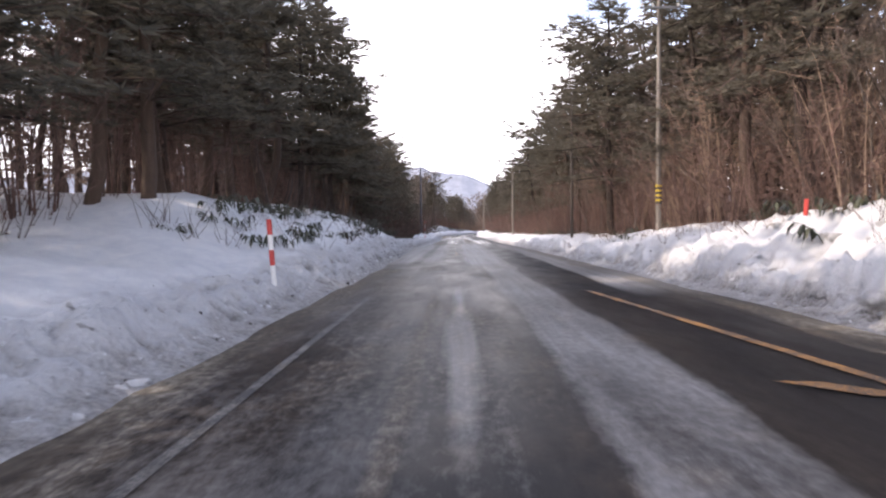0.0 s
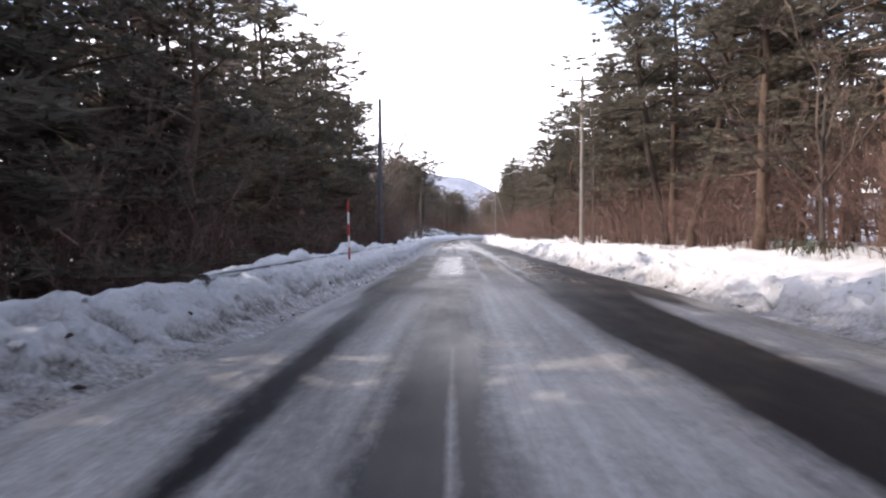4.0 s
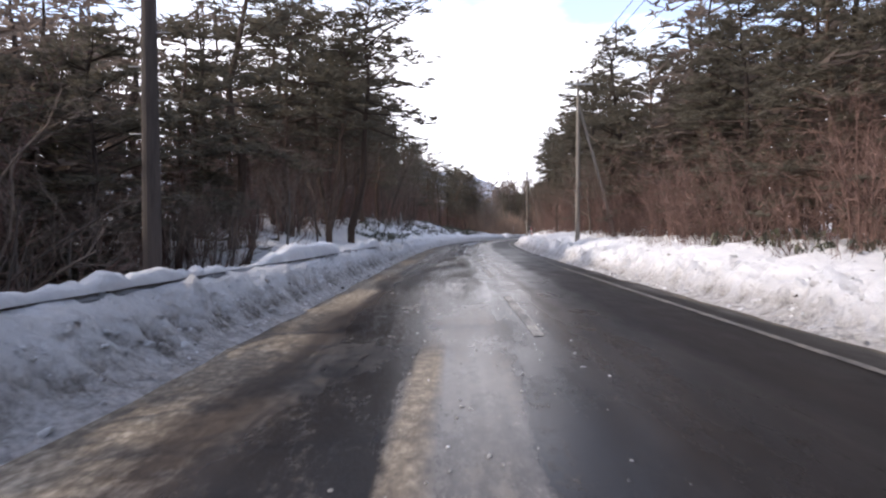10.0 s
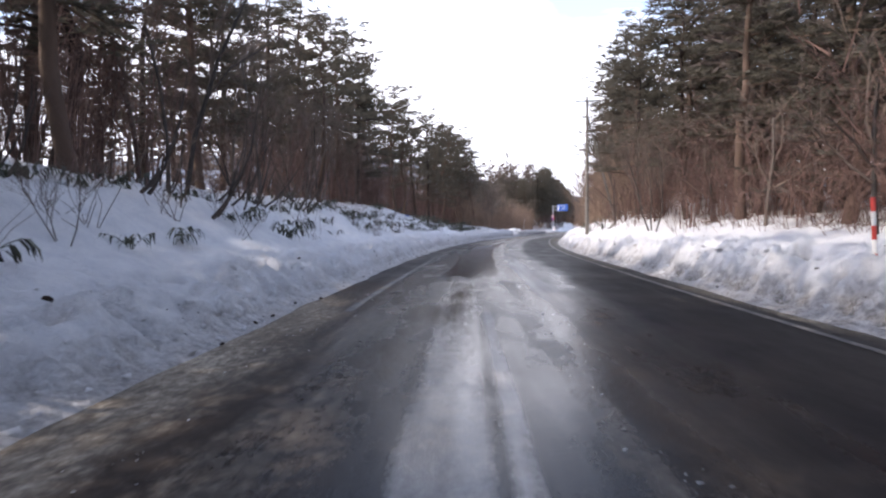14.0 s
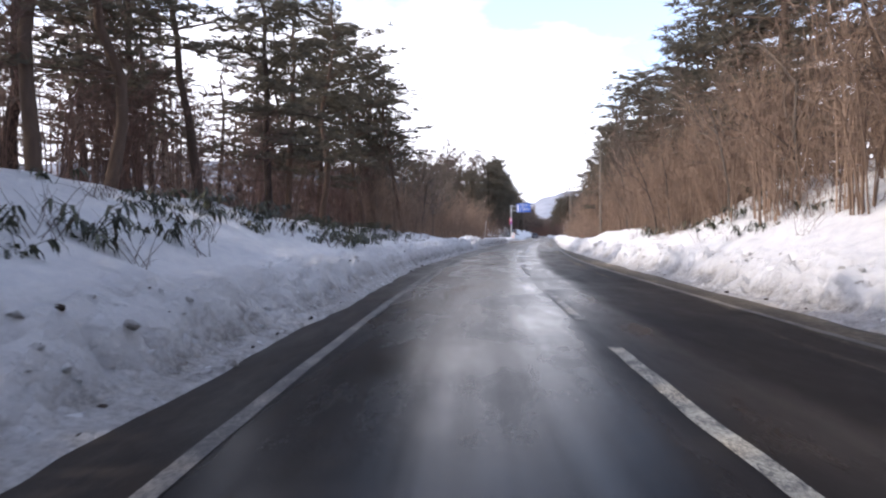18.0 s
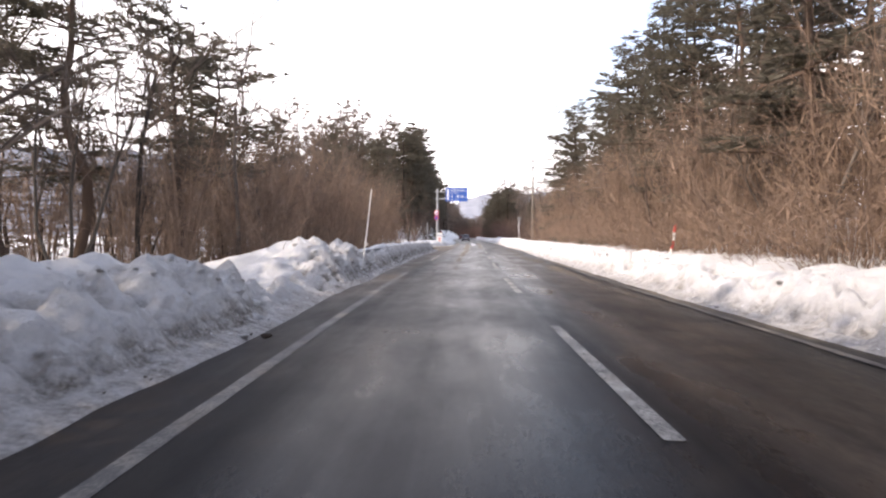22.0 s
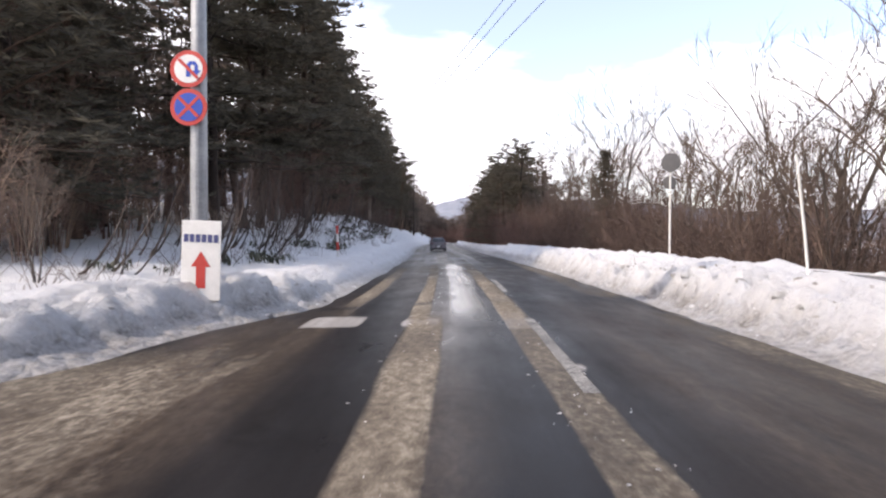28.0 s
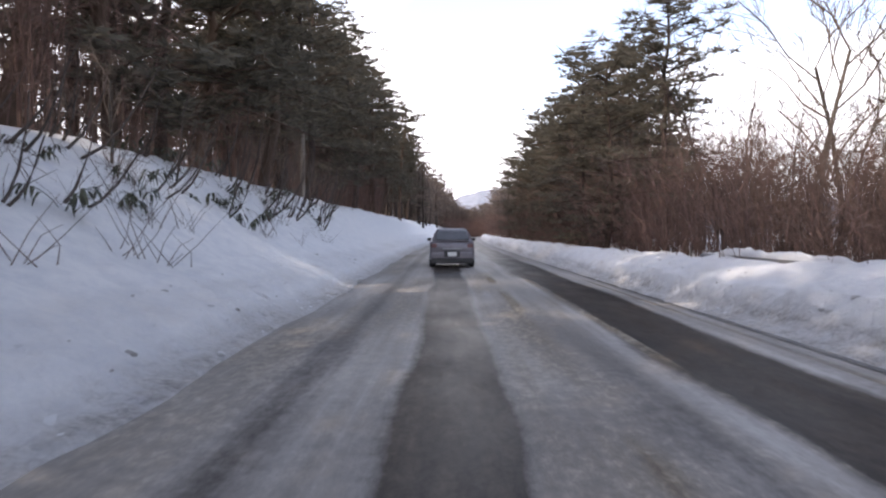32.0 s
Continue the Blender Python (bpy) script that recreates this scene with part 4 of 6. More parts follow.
def pine(seed, h=13.0, first=0.4, spread=2.9, tufts=9, blades=14, sparse=1.0, big=1.0, wood=True):
    """Trunk, limbs and needle crown of a red pine: flat sprays of fine needle tufts along each limb."""
    rng = np.random.RandomState(seed)
    trunk, crown = Shape(), Shape()
    zz = np.linspace(-0.6, h, 11)
    bend = np.cumsum(rng.randn(11, 2) * (0.11 if seed % 2 else 0.2), axis=0)
    bend -= bend[0]
    pts = np.c_[bend, zz]
    trunk.tube(pts, 0.19 * (1 - np.clip(zz, 0, h) / h * 0.86) * h / 13 + 0.01, 7)
    if wood:
        for k in range(9):
            z = h * (0.12 + 0.75 * first * rng.rand())
            a = rng.rand() * 6.283
            p0 = np.array([np.interp(z, zz, pts[:, 0]), np.interp(z, zz, pts[:, 1]), z])
            w = np.array([math.cos(a), math.sin(a), -0.15 + 0.3 * rng.rand()]) * (0.5 + 1.1 * rng.rand())
            trunk.tube([p0, p0 + w * 0.5 + rng.randn(3) * 0.06, p0 + w + rng.randn(3) * 0.12], [0.022, 0.014, 0.005], 3)
    z = h * first
    while z < h - 0.15:
        f = (z - h * first) / (h * (1 - first))
        for k in range(rng.randint(2, 5)):
            if rng.rand() > sparse:
                continue
            a = rng.rand() * 2 * math.pi
            ln = spread * (0.30 + 0.70 * max(0.0, 1 - f ** (1.6 + 0.7 * (seed % 4))) ** 0.7) * (0.45 + 0.75 * rng.rand())
            rise = 0.02 + 0.55 * f + 0.2 * rng.randn()
            p0 = np.array([np.interp(z, zz, pts[:, 0]), np.interp(z, zz, pts[:, 1]), z])
            q = np.linspace(0, 1, 5)[:, None]
            way = np.array([math.cos(a), math.sin(a), 0])
            line = p0 + way * ln * q + np.array([0, 0, 1.0]) * ln * (rise * q - 0.10 * q**2) + np.cumsum(rng.randn(5, 3) * 0.05, 0) * q
            if wood:
                trunk.tube(line[[0, 2, 4]], 0.035 * (1.05 - q[[0, 2, 4], 0]) * (0.5 + ln / 3) + 0.006, 3)
            m = max(2, int(tufts * ln / spread + 0.5))
            lat = np.array([-way[1], way[0], 0])
            for j in range(m):
                g = 0.30 + 0.72 * (j + rng.rand() * 0.9) / m
                c = np.array([np.interp(g, q[:, 0], line[:, i]) for i in range(3)])
                c = c + lat * rng.randn() * 0.26 * ln * g ** 0.5 + np.array([0, 0, 0.05 + 0.14 * rng.rand() * ln / 2]) + rng.randn(3) * np.array([0.16, 0.16, 0.07])
                tuft(crown, rng, c, big * (0.25 + 0.18 * rng.rand()), blades, 0.75, 0.08 if wood else 0.15)
                tuft(crown, rng, c, big * 0.24, 3 if wood else 2, 0.6, 0.34)
        z += (0.42 + 0.3 * rng.rand()) * h / 13
    return trunk, crown


def cedar(seed, h=9.0):
    rng = np.random.RandomState(seed)
    trunk, crown = Shape(), Shape()
    zz = np.linspace(-0.5, h, 8)
    trunk.tube(np.c_[0 * zz, 0 * zz, zz], 0.16 * (1 - np.clip(zz, 0, h) / h * 0.95) + 0.005, 7)
    for z in np.arange(0.8, h - 0.1, 0.24):
        ln = 1.9 * (1 - z / h) ** 0.85 + 0.15
        for k in range(5):
            a = rng.rand() * 6.283
            q = np.linspace(0, 1, 4)[:, None]
            line = np.array([0, 0, z]) + np.array([math.cos(a), math.sin(a), 0]) * ln * q + np.array([0, 0, 1]) * ln * (-0.35 * q + 0.18 * q**2)
            trunk.tube(line, 0.02 * (1.1 - q[:, 0]), 3)
            for g in np.linspace(0.3, 1, max(3, int(ln * 5))):
                c = np.array([np.interp(g, q[:, 0], line[:, i]) for i in range(3)]) + rng.randn(3) * 0.08
                tuft(crown, rng, c, 0.40, 13, 0.6, 0.08)
    return trunk, crown


def bare(seed, h=9.0, stems=1, wide=0.55, levels=4, r0=0.085):
    """A leafless broadleaf tree: trunk mesh and twig mesh."""
    rng = np.random.RandomState(seed)
    trunk, twigs = Shape(), Shape()

    def grow(p, way, ln, r, lev):
        n = 4 if lev < 2 else 3
        pts, w = [p], way.copy()
        for k in range(n - 1):
            w = w + rng.randn(3) * (0.10 if lev == 0 else 0.20) + np.array([0, 0, 0.05 if lev else 0.02])
            w /= np.linalg.norm(w)
            pts.append(pts[-1] + w * ln / (n - 1))
        pts = np.array(pts)
        rr = np.linspace(r, r * 0.55, n)
        if lev >= levels:
            o1, o2 = rng.randn(3) * r * 0.8, rng.randn(3) * r * 0.8
            twigs.add([p + o1, p + o2, p - o1 - o2, pts[-1]], [(0, 1, 3), (1, 2, 3), (2, 0, 3)])
            return
        (trunk if lev < 1 else twigs).tube(pts, rr, 6 if lev == 0 else (4 if lev == 1 else 3))
        for k in range((rng.randint(5, 8) if lev == 0 else rng.randint(3, 6))):
            g = (0.35 if lev == 0 else 0.25) + 0.72 * rng.rand()
            b = np.array([np.interp(g * (n - 1), np.arange(n), pts[:, i]) for i in range(3)])
            side = rng.randn(3)
            side -= side @ w * w
            side /= np.linalg.norm(side)
            nw = w * (1 - wide * 0.5) + side * wide * 0.85 + np.array([0, 0, 0.18])
            grow(b, nw / np.linalg.norm(nw), ln * (0.40 + 0.25 * rng.rand()), r * 0.42 * (1.2 - 0.4 * g) + 0.002, lev + 1)

    for k in range(stems):
        a = rng.rand() * 6.283
        lean = (0.10 if stems == 1 else 0.35) * rng.rand()
        way = np.array([math.cos(a) * lean, math.sin(a) * lean, 1.0])
        grow(np.array([0.12 * math.cos(a) * (stems > 1), 0.12 * math.sin(a) * (stems > 1), -0.4]), way / np.linalg.norm(way),
             h * (0.62 if stems == 1 else 0.55) * (0.8 + 0.3 * rng.rand()), r0 * (1 if stems == 1 else 0.6), 0)
    return trunk, twigs


def tree_thing(name, meshes, label, category):
    """An Empty with its parts far below the ground level of use; copied into place afterwards."""
    e = empty(name)
    for nm, me, lb in meshes:
        o = new(nm, me)
        o.parent = e
        tagged(o, lb)
    return tagged(e, label, category)


PINES = []
for k, (sd, h, first, spread, sparse) in enumerate([(11, 13.5, 0.20, 3.0, 1.0), (12, 14.5, 0.28, 3.0, 1.0), (13, 12.5, 0.10, 3.3, 1.0), (14, 13.0, 0.46, 3.7, 1.0), (15, 11.0, 0.06, 3.1, 1.0)]):
    t, c = pine(sd, h, first, spread, 17, 12, sparse, 1.5)
    PINES.append((h, [("trunk", t.mesh("pine_trunk", M_BARK, True), ""), ("crown", c.mesh("pine_crown", M_NEEDLE), "dark green needle crown")]))
BARES = []
for sd, h, st, wd in [(21, 9.5, 1, 0.55), (22, 8.0, 1, 0.65), (23, 8.5, 3, 0.5), (24, 10.5, 1, 0.45)]:
    t, w = bare(sd, h, st, wd)
    BARES.append((h, [("trunk", t.mesh("bare_trunk", M_GREY_BARK, True), ""), ("crown", w.mesh("bare_branches", M_TWIG_PALE), "bare brown branches")]))
FOREST = random.Random(77)
TREE_BASE = {}


def put_tree(kind, k, s, u, size=1.0, height=1.0):
    """Place a tree at s, u on the ground."""
    h, meshes = (PINES if kind == "pine" else BARES)[k]
    x, y = plan(s, u)
    m = pose(float(x), float(y), ground_z(s, u) - 0.05, FOREST.uniform(-2, 2), FOREST.uniform(-2, 2), FOREST.uniform(0, 360))
    if (kind, k) not in TREE_BASE:
        lab = {"pine": "tall dark green pine with a bare lower trunk", "bare": "leafless broadleaf tree with thin brown branches"}[kind]
        TREE_BASE[kind, k] = tree_thing("pine_tree" if kind == "pine" else "bare_tree", meshes, lab, "tree")
        ob = TREE_BASE[kind, k]
        ob.matrix_basis = m
    else:
        ob = copy_thing(TREE_BASE[kind, k], m)
    ob.scale = (size, size, size * height)
    tagged(ob, group="roadside pines" if kind == "pine" else "roadside bare trees")
    return ob


def stand(kind, s0, s1, u0, u1, step, choices, size=(0.85, 1.1), height=1.0):
    """A loose row of trees between s0 and s1, u0 and u1."""
    s = s0
    while s < s1:
        put_tree(kind, FOREST.choice(choices), s + FOREST.uniform(-0.35, 0.35) * step, FOREST.uniform(u0, u1), FOREST.uniform(*size), height)
        s += step


# left side
stand("pine", 2, 56, -10.8, -8.6, 2.3, [0, 1, 0], (0.95, 1.1))
stand("pine", 56, 98, -10.5, -7.4, 3.2, [0, 1, 2], (0.95, 1.12))
stand("bare", 98, 116, -10, -7.6, 3.0, [0, 3], (1.15, 1.4))
stand("pine", 104, 136, -11, -7.4, 2.4, [2, 4], (0.55, 0.68))
stand("bare", 112, 124, -10, -7.5, 4.2, [0, 1, 3], (0.95, 1.15))
stand("pine", 138, 178, -11, -8, 4.6, [3, 3, 1], (0.85, 1.0))
put_tree("pine", 3, 158.5, -7.4, 0.95)
for s, u, z in ((145.8, -5.8, 1.05), (144.0, -6.6, 0.9), (149.0, -7.8, 1.0), (152.5, -8.6, 0.95)):
    put_tree("pine", 3, s, u, z)
stand("bare", 104, 146, -8.6, -6.0, 2.2, [1, 2], (0.45, 0.75))
stand("bare", 148, 186, -11, -7.5, 3.6, [0, 2, 3], (0.9, 1.15))
stand("pine", 180, 204, -13, -9.6, 3.4, [3, 1, 0], (0.78, 0.94))
stand("bare", 176, 204, -10, -8.2, 3.2, [0, 2], (0.75, 0.95))
stand("pine", 204, 250, -13, -9.2, 3.4, [3, 1, 0], (0.80, 0.98))
stand("bare", 246, 300, -11.5, -7.8, 4.0, [0, 1, 2, 3], (0.95, 1.25))
stand("bare", 248, 306, -16, -10, 3.4, [0, 2, 3], (0.8, 1.1))
stand("pine", 286, 304, -20, -15, 4.5, [2, 0], (0.62, 0.75))
stand("pine", 256, 278, -14, -9.5, 3.6, [3, 1, 3], (0.72, 0.9))
put_tree("pine", 3, 251.5, -10.2, 1.0)
put_tree("pine", 3, 254.0, -11.5, 0.95)
put_tree("pine", 3, 247.5, -7.6, 1.0)
put_tree("pine", 3, 241.5, -9.0, 1.02)
stand("pine", 332, 347, -20, -13, 1.6, [0, 1, 2], (1.0, 1.15))
stand("pine", 345, 440, -11, -8.4, 3.0, [0, 1, 2], (1.05, 1.3))
stand("pine", 440, 500, -11, -7.5, 5.0, [0, 1, 2], (1.0, 1.2))
# right side
stand("pine", 10, 84, 9.8, 12.0, 3.6, [0, 1, 3], (0.98, 1.14))
stand("bare", 4, 60, 9.0, 11.5, 5.0, [0, 2, 1], (0.8, 1.0))
stand("pine", 84, 112, 9.6, 12.0, 3.8, [0, 2, 1], (0.8, 0.95))
stand("pine", 108, 150, 11.2, 14, 3.0, [0, 2, 4], (0.7, 0.86))
stand("pine", 150, 200, 10, 12.5, 4.0, [0, 1, 2], (0.85, 1.0))
stand("bare", 150, 205, 8.4, 10.4, 5.5, [2, 1], (0.7, 0.9))
stand("bare", 200, 318, 9.0, 11.0, 4.2, [0, 2, 1, 3], (0.75, 1.0))
stand("pine", 206, 326, 11.0, 13.4, 4.0, [0, 1, 2, 3], (0.92, 1.12))
stand("bare", 334, 354, 12, 18, 3.2, [0, 1, 3], (0.85, 1.1))
stand("bare", 356, 396, 11.5, 18, 2.6, [0, 1, 3], (1.2, 1.5))
stand("bare", 326, 384, 19, 28, 2.6, [0, 1, 3], (1.05, 1.35))
put_tree("bare", 1, 336, 12.0, 1.4)
for k, s, u, z in ((0, 333.5, 13.2, 1.25), (2, 334.8, 11.4, 1.2), (3, 337.5, 13.0, 1.2), (0, 338.6, 15.5, 1.3), (1, 341.8, 12.4, 1.35), (0, 346.5, 14.5, 1.2), (3, 339.5, 14.0, 1.1), (2, 343.5, 13.4, 1.15), (3, 366.5, 12.6, 1.25), (0, 371.0, 13.6, 1.2), (3, 374.5, 12.8, 1.1)):
    put_tree("bare", k, s, u, z)
put_tree("pine", 2, 321.5, 11.6, 0.78)
put_tree("bare", 3, 355.6, 11.5, 1.15)
stand("pine", 388, 440, 8.2, 11.5, 3.0, [2, 4, 0], (0.85, 1.05))
stand("bare", 362, 392, 10.5, 18, 2.6, [0, 1, 3], (0.7, 0.95))
t, c = cedar(31, 9.0)
ced = tree_thing("cedar_tree", [("trunk", t.mesh("cedar_trunk", M_BARK, True), ""), ("crown", c.mesh("cedar_crown", M_NEEDLE), "dark drooping conifer crown")],
                 "narrow dark conifer standing among bare trees", "tree")
x, y = plan(358.2, 11.1)
ced.matrix_basis = pose(float(x), float(y), ground_z(358.2, 11.1))

# far woods behind the first rows: one mesh of trunks, one of crowns for each side
FAR_T, FAR_C = [], []
for sd, h, first in ((41, 13, 0.22), (42, 12, 0.08), (43, 14, 0.35)):
    t, c = pine(sd, h, first, 3.2, 4, 3, 0.85, 2.5, False)
    FAR_T.append(triangles(t))
    FAR_C.append(triangles(c))
BUSH = []
for sd in (51, 52, 53, 54):
    rng = np.random.RandomState(sd)
    b = Shape()
    for k in range(12):
        a, r = rng.rand() * 6.283, rng.rand() ** 0.5 * 0.8
        ln = 1.2 + 2.0 * rng.rand()
        lean = 0.1 + 0.7 * rng.rand()
        p = np.array([r * math.cos(a), r * math.sin(a), -0.15])
        w = np.array([math.cos(a) * lean, math.sin(a) * lean, 1.0]) + rng.randn(3) * 0.15
        q = np.array([p, p + w * ln * 0.5 + rng.randn(3) * 0.12, p + w * ln * np.array([1.15, 1.15, 0.9]) + rng.randn(3) * 0.2])
        b.tube(q, [0.0075, 0.005, 0.003], 3)
        for j in range(22):
            o = q[0] + (q[1] - q[0]) * rng.rand() if rng.rand() < 0.3 else q[1] + (q[2] - q[1]) * rng.rand()
            e = o + (w * 0.45 + rng.randn(3) * 0.5) * ln * (0.12 + 0.25 * rng.rand())
            n1 = rng.randn(3) * 0.005
            b.add([o + n1, o - n1, e], [(0, 1, 2)])
    BUSH.append(triangles(b))


def woods(side, bands):
    pl_t, rnd = [], random.Random(9 + side)
    for s0, s1, u0, u1, per, hs in bands:
        for k in range(int((s1 - s0) * per)):
            s, u = rnd.uniform(s0, s1), side * rnd.uniform(u0, u1)
            x, y = plan(s, u)
            w = rnd.uniform(0.85, 1.15)
            pl_t.append((rnd.randrange(3), float(x), float(y), ground_z(s, u) - 0.2, rnd.uniform(0, 6.28), w, w * rnd.uniform(0.85, 1.1) * hs))
    tagged(scatter("far_woods_trunks", FAR_T, pl_t, M_BARK), "many pine trunks deep in the forest", "forest", kind="stuff")
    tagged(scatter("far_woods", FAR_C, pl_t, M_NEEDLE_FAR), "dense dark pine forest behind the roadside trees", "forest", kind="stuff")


woods(-1, [(-10, 60, 11, 26, 1.2, 1.05), (56, 100, 9.5, 26, 2.2, 1.0), (100, 138, 10, 24, 2.6, 0.62), (138, 182, 11, 28, 1.3, 0.8), (182, 250, 13, 30, 0.9, 0.85), (250, 262, 18, 36, 0.6, 0.7), (262, 306, 22, 38, 0.7, 0.55),
           (334, 470, 11.5, 30, 1.0, 1.28), (331, 338, 22, 36, 1.6, 1.1), (470, 640, 6.5, 24, 1.5, 1.0)])
woods(1, [(0, 84, 12.5, 26, 1.9, 1.02), (84, 200, 13.0, 26, 2.0, 0.88), (200, 324, 13.5, 30, 0.9, 1.0), (402, 430, 11, 16, 1.2, 0.95), (430, 470, 11, 28, 1.5, 0.95), (440, 640, 8, 24, 0.8, 0.95), (560, 640, -14, 16, 3.0, 0.75)])


def thicket(name, side, bands, mat):
    pl, rnd = [], random.Random(19 + side)
    for s0, s1, u0, u1, per, hs in bands:
        for k in range(int((s1 - s0) * per)):
            s, u = rnd.uniform(s0, s1), side * rnd.uniform(u0, u1)
            x, y = plan(s, u)
            w = rnd.uniform(0.8, 1.3)
            pl.append((rnd.randrange(4), float(x), float(y), ground_z(s, u) - 0.05, rnd.uniform(0, 6.28), w, w * hs * rnd.uniform(0.7, 1.3)))
    tagged(scatter(name, BUSH, pl, mat), "leafless reddish-brown undergrowth along the forest edge", "undergrowth", kind="stuff")


thicket("undergrowth", -1, [(2, 60, 9, 13, 0.8, 1.2), (55, 100, 5.4, 11, 2.6, 1.35), (100, 135, 6.4, 11, 0.8, 1.0), (135, 180, 7.8, 12, 1.2, 1.1), (180, 245, 8.5, 13, 1.0, 0.9), 
                            (330, 350, 11, 18, 1.4, 1.0), (345, 430, 8, 13, 1.3, 1.1)], M_TWIG)
thicket("undergrowth", 1, [(2, 60, 8.8, 12, 1.7, 1.3), (60, 110, 8.6, 12, 1.7, 1.05), (110, 200, 8.6, 12, 1.7, 1.15), (370, 440, 7, 12, 1.8, 1.4), (440, 600, 6, 12, 0.6, 1.6), (540, 560, -12, 12, 6, 1.5)], M_TWIG)

thicket("undergrowth", 1, [(320, 374, 8.8, 14, 2.4, 1.2), (320, 385, 13, 30, 2.6, 1.4)], M_TWIG_DULL_SHADED)
thicket("undergrowth", -1, [(240, 256, 5.4, 12, 2.2, 1.2), (265, 305, 5.2, 12, 2.4, 1.2)], M_TWIG_SUNLIT)
thicket("undergrowth", 1, [(198, 322, 9.0, 13, 2.2, 1.4), (256, 322, 7.6, 9.5, 2.2, 0.7)], M_TWIG_SUNLIT)

# young broadleaf trees standing close behind the undergrowth
BRUSH = []
for sd in (81, 82, 83):
    rng = np.random.RandomState(sd)
    b = Shape()
    for k in range(7):
        a = rng.rand() * 6.283
        out, ht = 0.3 + 1.3 * rng.rand(), 3.2 + 2.2 * rng.rand()
        q = np.linspace(0, 1, 5)[:, None]
        line = np.array([math.cos(a), math.sin(a), 0]) * (0.25 + out * q**1.6) + np.array([0, 0, ht]) * q + np.cumsum(rng.randn(5, 3) * 0.08, 0) * q
        b.tube(line, [0.028, 0.022, 0.016, 0.010, 0.004], 3)
        for j in range(56):
            g = 0.22 + 0.78 * rng.rand() ** 0.8
            o = np.array([np.interp(g, q[:, 0], line[:, i]) for i in range(3)]) + rng.randn(3) * 0.12
            way = np.array([math.cos(a), math.sin(a), 0.5]) * 0.4 + rng.randn(3) * 0.75
            e = o + way * (0.3 + 0.45 * rng.rand())
            n1 = np.cross(way, rng.randn(3))
            n1 *= 0.008 / (np.linalg.norm(n1) + 1e-9)
            b.add([o + n1, o - n1, e], [(0, 1, 2)])
    BRUSH.append(triangles(b))


def brushwood(side, bands, mat=M_TWIG):
    pl, rnd = [], random.Random(29 + side)
    for s0, s1, u0, u1, per, hs in bands:
        for k in range(int((s1 - s0) * per)):
            s, u = rnd.uniform(s0, s1), side * rnd.uniform(u0, u1)
            x, y = plan(s, u)
            w = rnd.uniform(0.8, 1.25)
            pl.append((rnd.randrange(3), float(x), float(y), ground_z(s, u) - 0.1, rnd.uniform(0, 6.28), w, w * hs * rnd.uniform(0.8, 1.15)))
    tagged(scatter("brushwood", BRUSH, pl, mat), "dense young leafless trees with fine reddish-brown twigs", "brushwood", kind="stuff")


brushwood(-1, [(56, 100, 7.5, 10, 0.5, 0.9), (100, 138, 8, 13, 1.4, 0.95), (138, 178, 9.0, 13, 1.2, 1.15), (176, 250, 9.5, 13, 0.9, 0.95), (334, 352, 13, 18, 0.8, 1.0), (352, 440, 9.0, 12, 1.3, 1.25), (0, 56, 10, 14, 1.0, 1.2), (330, 352, 12, 17, 1.2, 1.3)])
brushwood(1, [(60, 110, 9.8, 13, 0.8, 0.75), (110, 200, 9.6, 13, 0.9, 0.85), (386, 450, 8, 12, 0.7, 0.9), (450, 600, 7, 13, 0.5, 1.1), (545, 575, -12, 12, 3, 1.2)])

brushwood(1, [(322, 400, 10, 30, 4.6, 1.1), (340, 386, 9.4, 12, 2.2, 0.9)], M_TWIG_DULL_SHADED)
brushwood(-1, [(244, 256, 7, 14, 2.0, 1.0), (266, 306, 7, 14, 3.2, 1.25), (328, 342, 11, 14, 1.0, 0.7)], M_TWIG_SUNLIT)
brushwood(1, [(0, 60, 9.8, 13, 0.8, 1.05), (196, 326, 8.8, 12.5, 1.9, 1.15)], M_TWIG_SUNLIT)

# saplings on the slopes
for k, s, u, z in ((0, 250.5, -6.6, 0.85), (3, 254.6, -6.4, 0.8), (2, 345, -8.2, 0.62), (2, 352.5, -8.4, 0.68), (2, 360, -8.3, 0.6), (2, 369, -8.4, 0.65)):
    put_tree("bare", k, s, u, z)


def sapling(seed):
    """A young tree pressed down by snow: curved dark stems leaning one way, with a few twigs."""
    rng = np.random.RandomState(seed)
    stems, twig = [], Shape()
    for k in range(rng.randint(1, 4)):
        ht, out = 1.6 + 1.5 * rng.rand(), 0.5 + 0.9 * rng.rand()
        q = np.linspace(0, 1, 6)[:, None]
        a = rng.randn() * 0.5
        way = np.array([math.cos(a), math.sin(a), 0])
        line = way * (out * (0.25 * q + 0.75 * (1 - (1 - q) ** 2))) * np.array([1, 1, 0]) + np.array([0, 0, ht]) * q**1.25 + np.cumsum(rng.randn(6, 3) * 0.04, 0) * q + np.array([0.15 * rng.randn(), 0.15 * rng.randn(), -0.15])
        stems.append(Shape().tube(line, np.linspace(0.038 + 0.018 * rng.rand(), 0.010, 6), 5))
        for j in range(9):
            g = 0.35 + 0.65 * rng.rand()
            o = np.array([np.interp(g, q[:, 0], line[:, i]) for i in range(3)])
            w = way * 0.3 + rng.randn(3) * 0.5 + np.array([0, 0, 0.45])
            ln = 0.35 + 0.5 * rng.rand()
            twig.tube([o, o + w * ln * 0.5, o + w * ln + rng.randn(3) * 0.06], [0.009, 0.006, 0.002], 3)
    return stems, twig


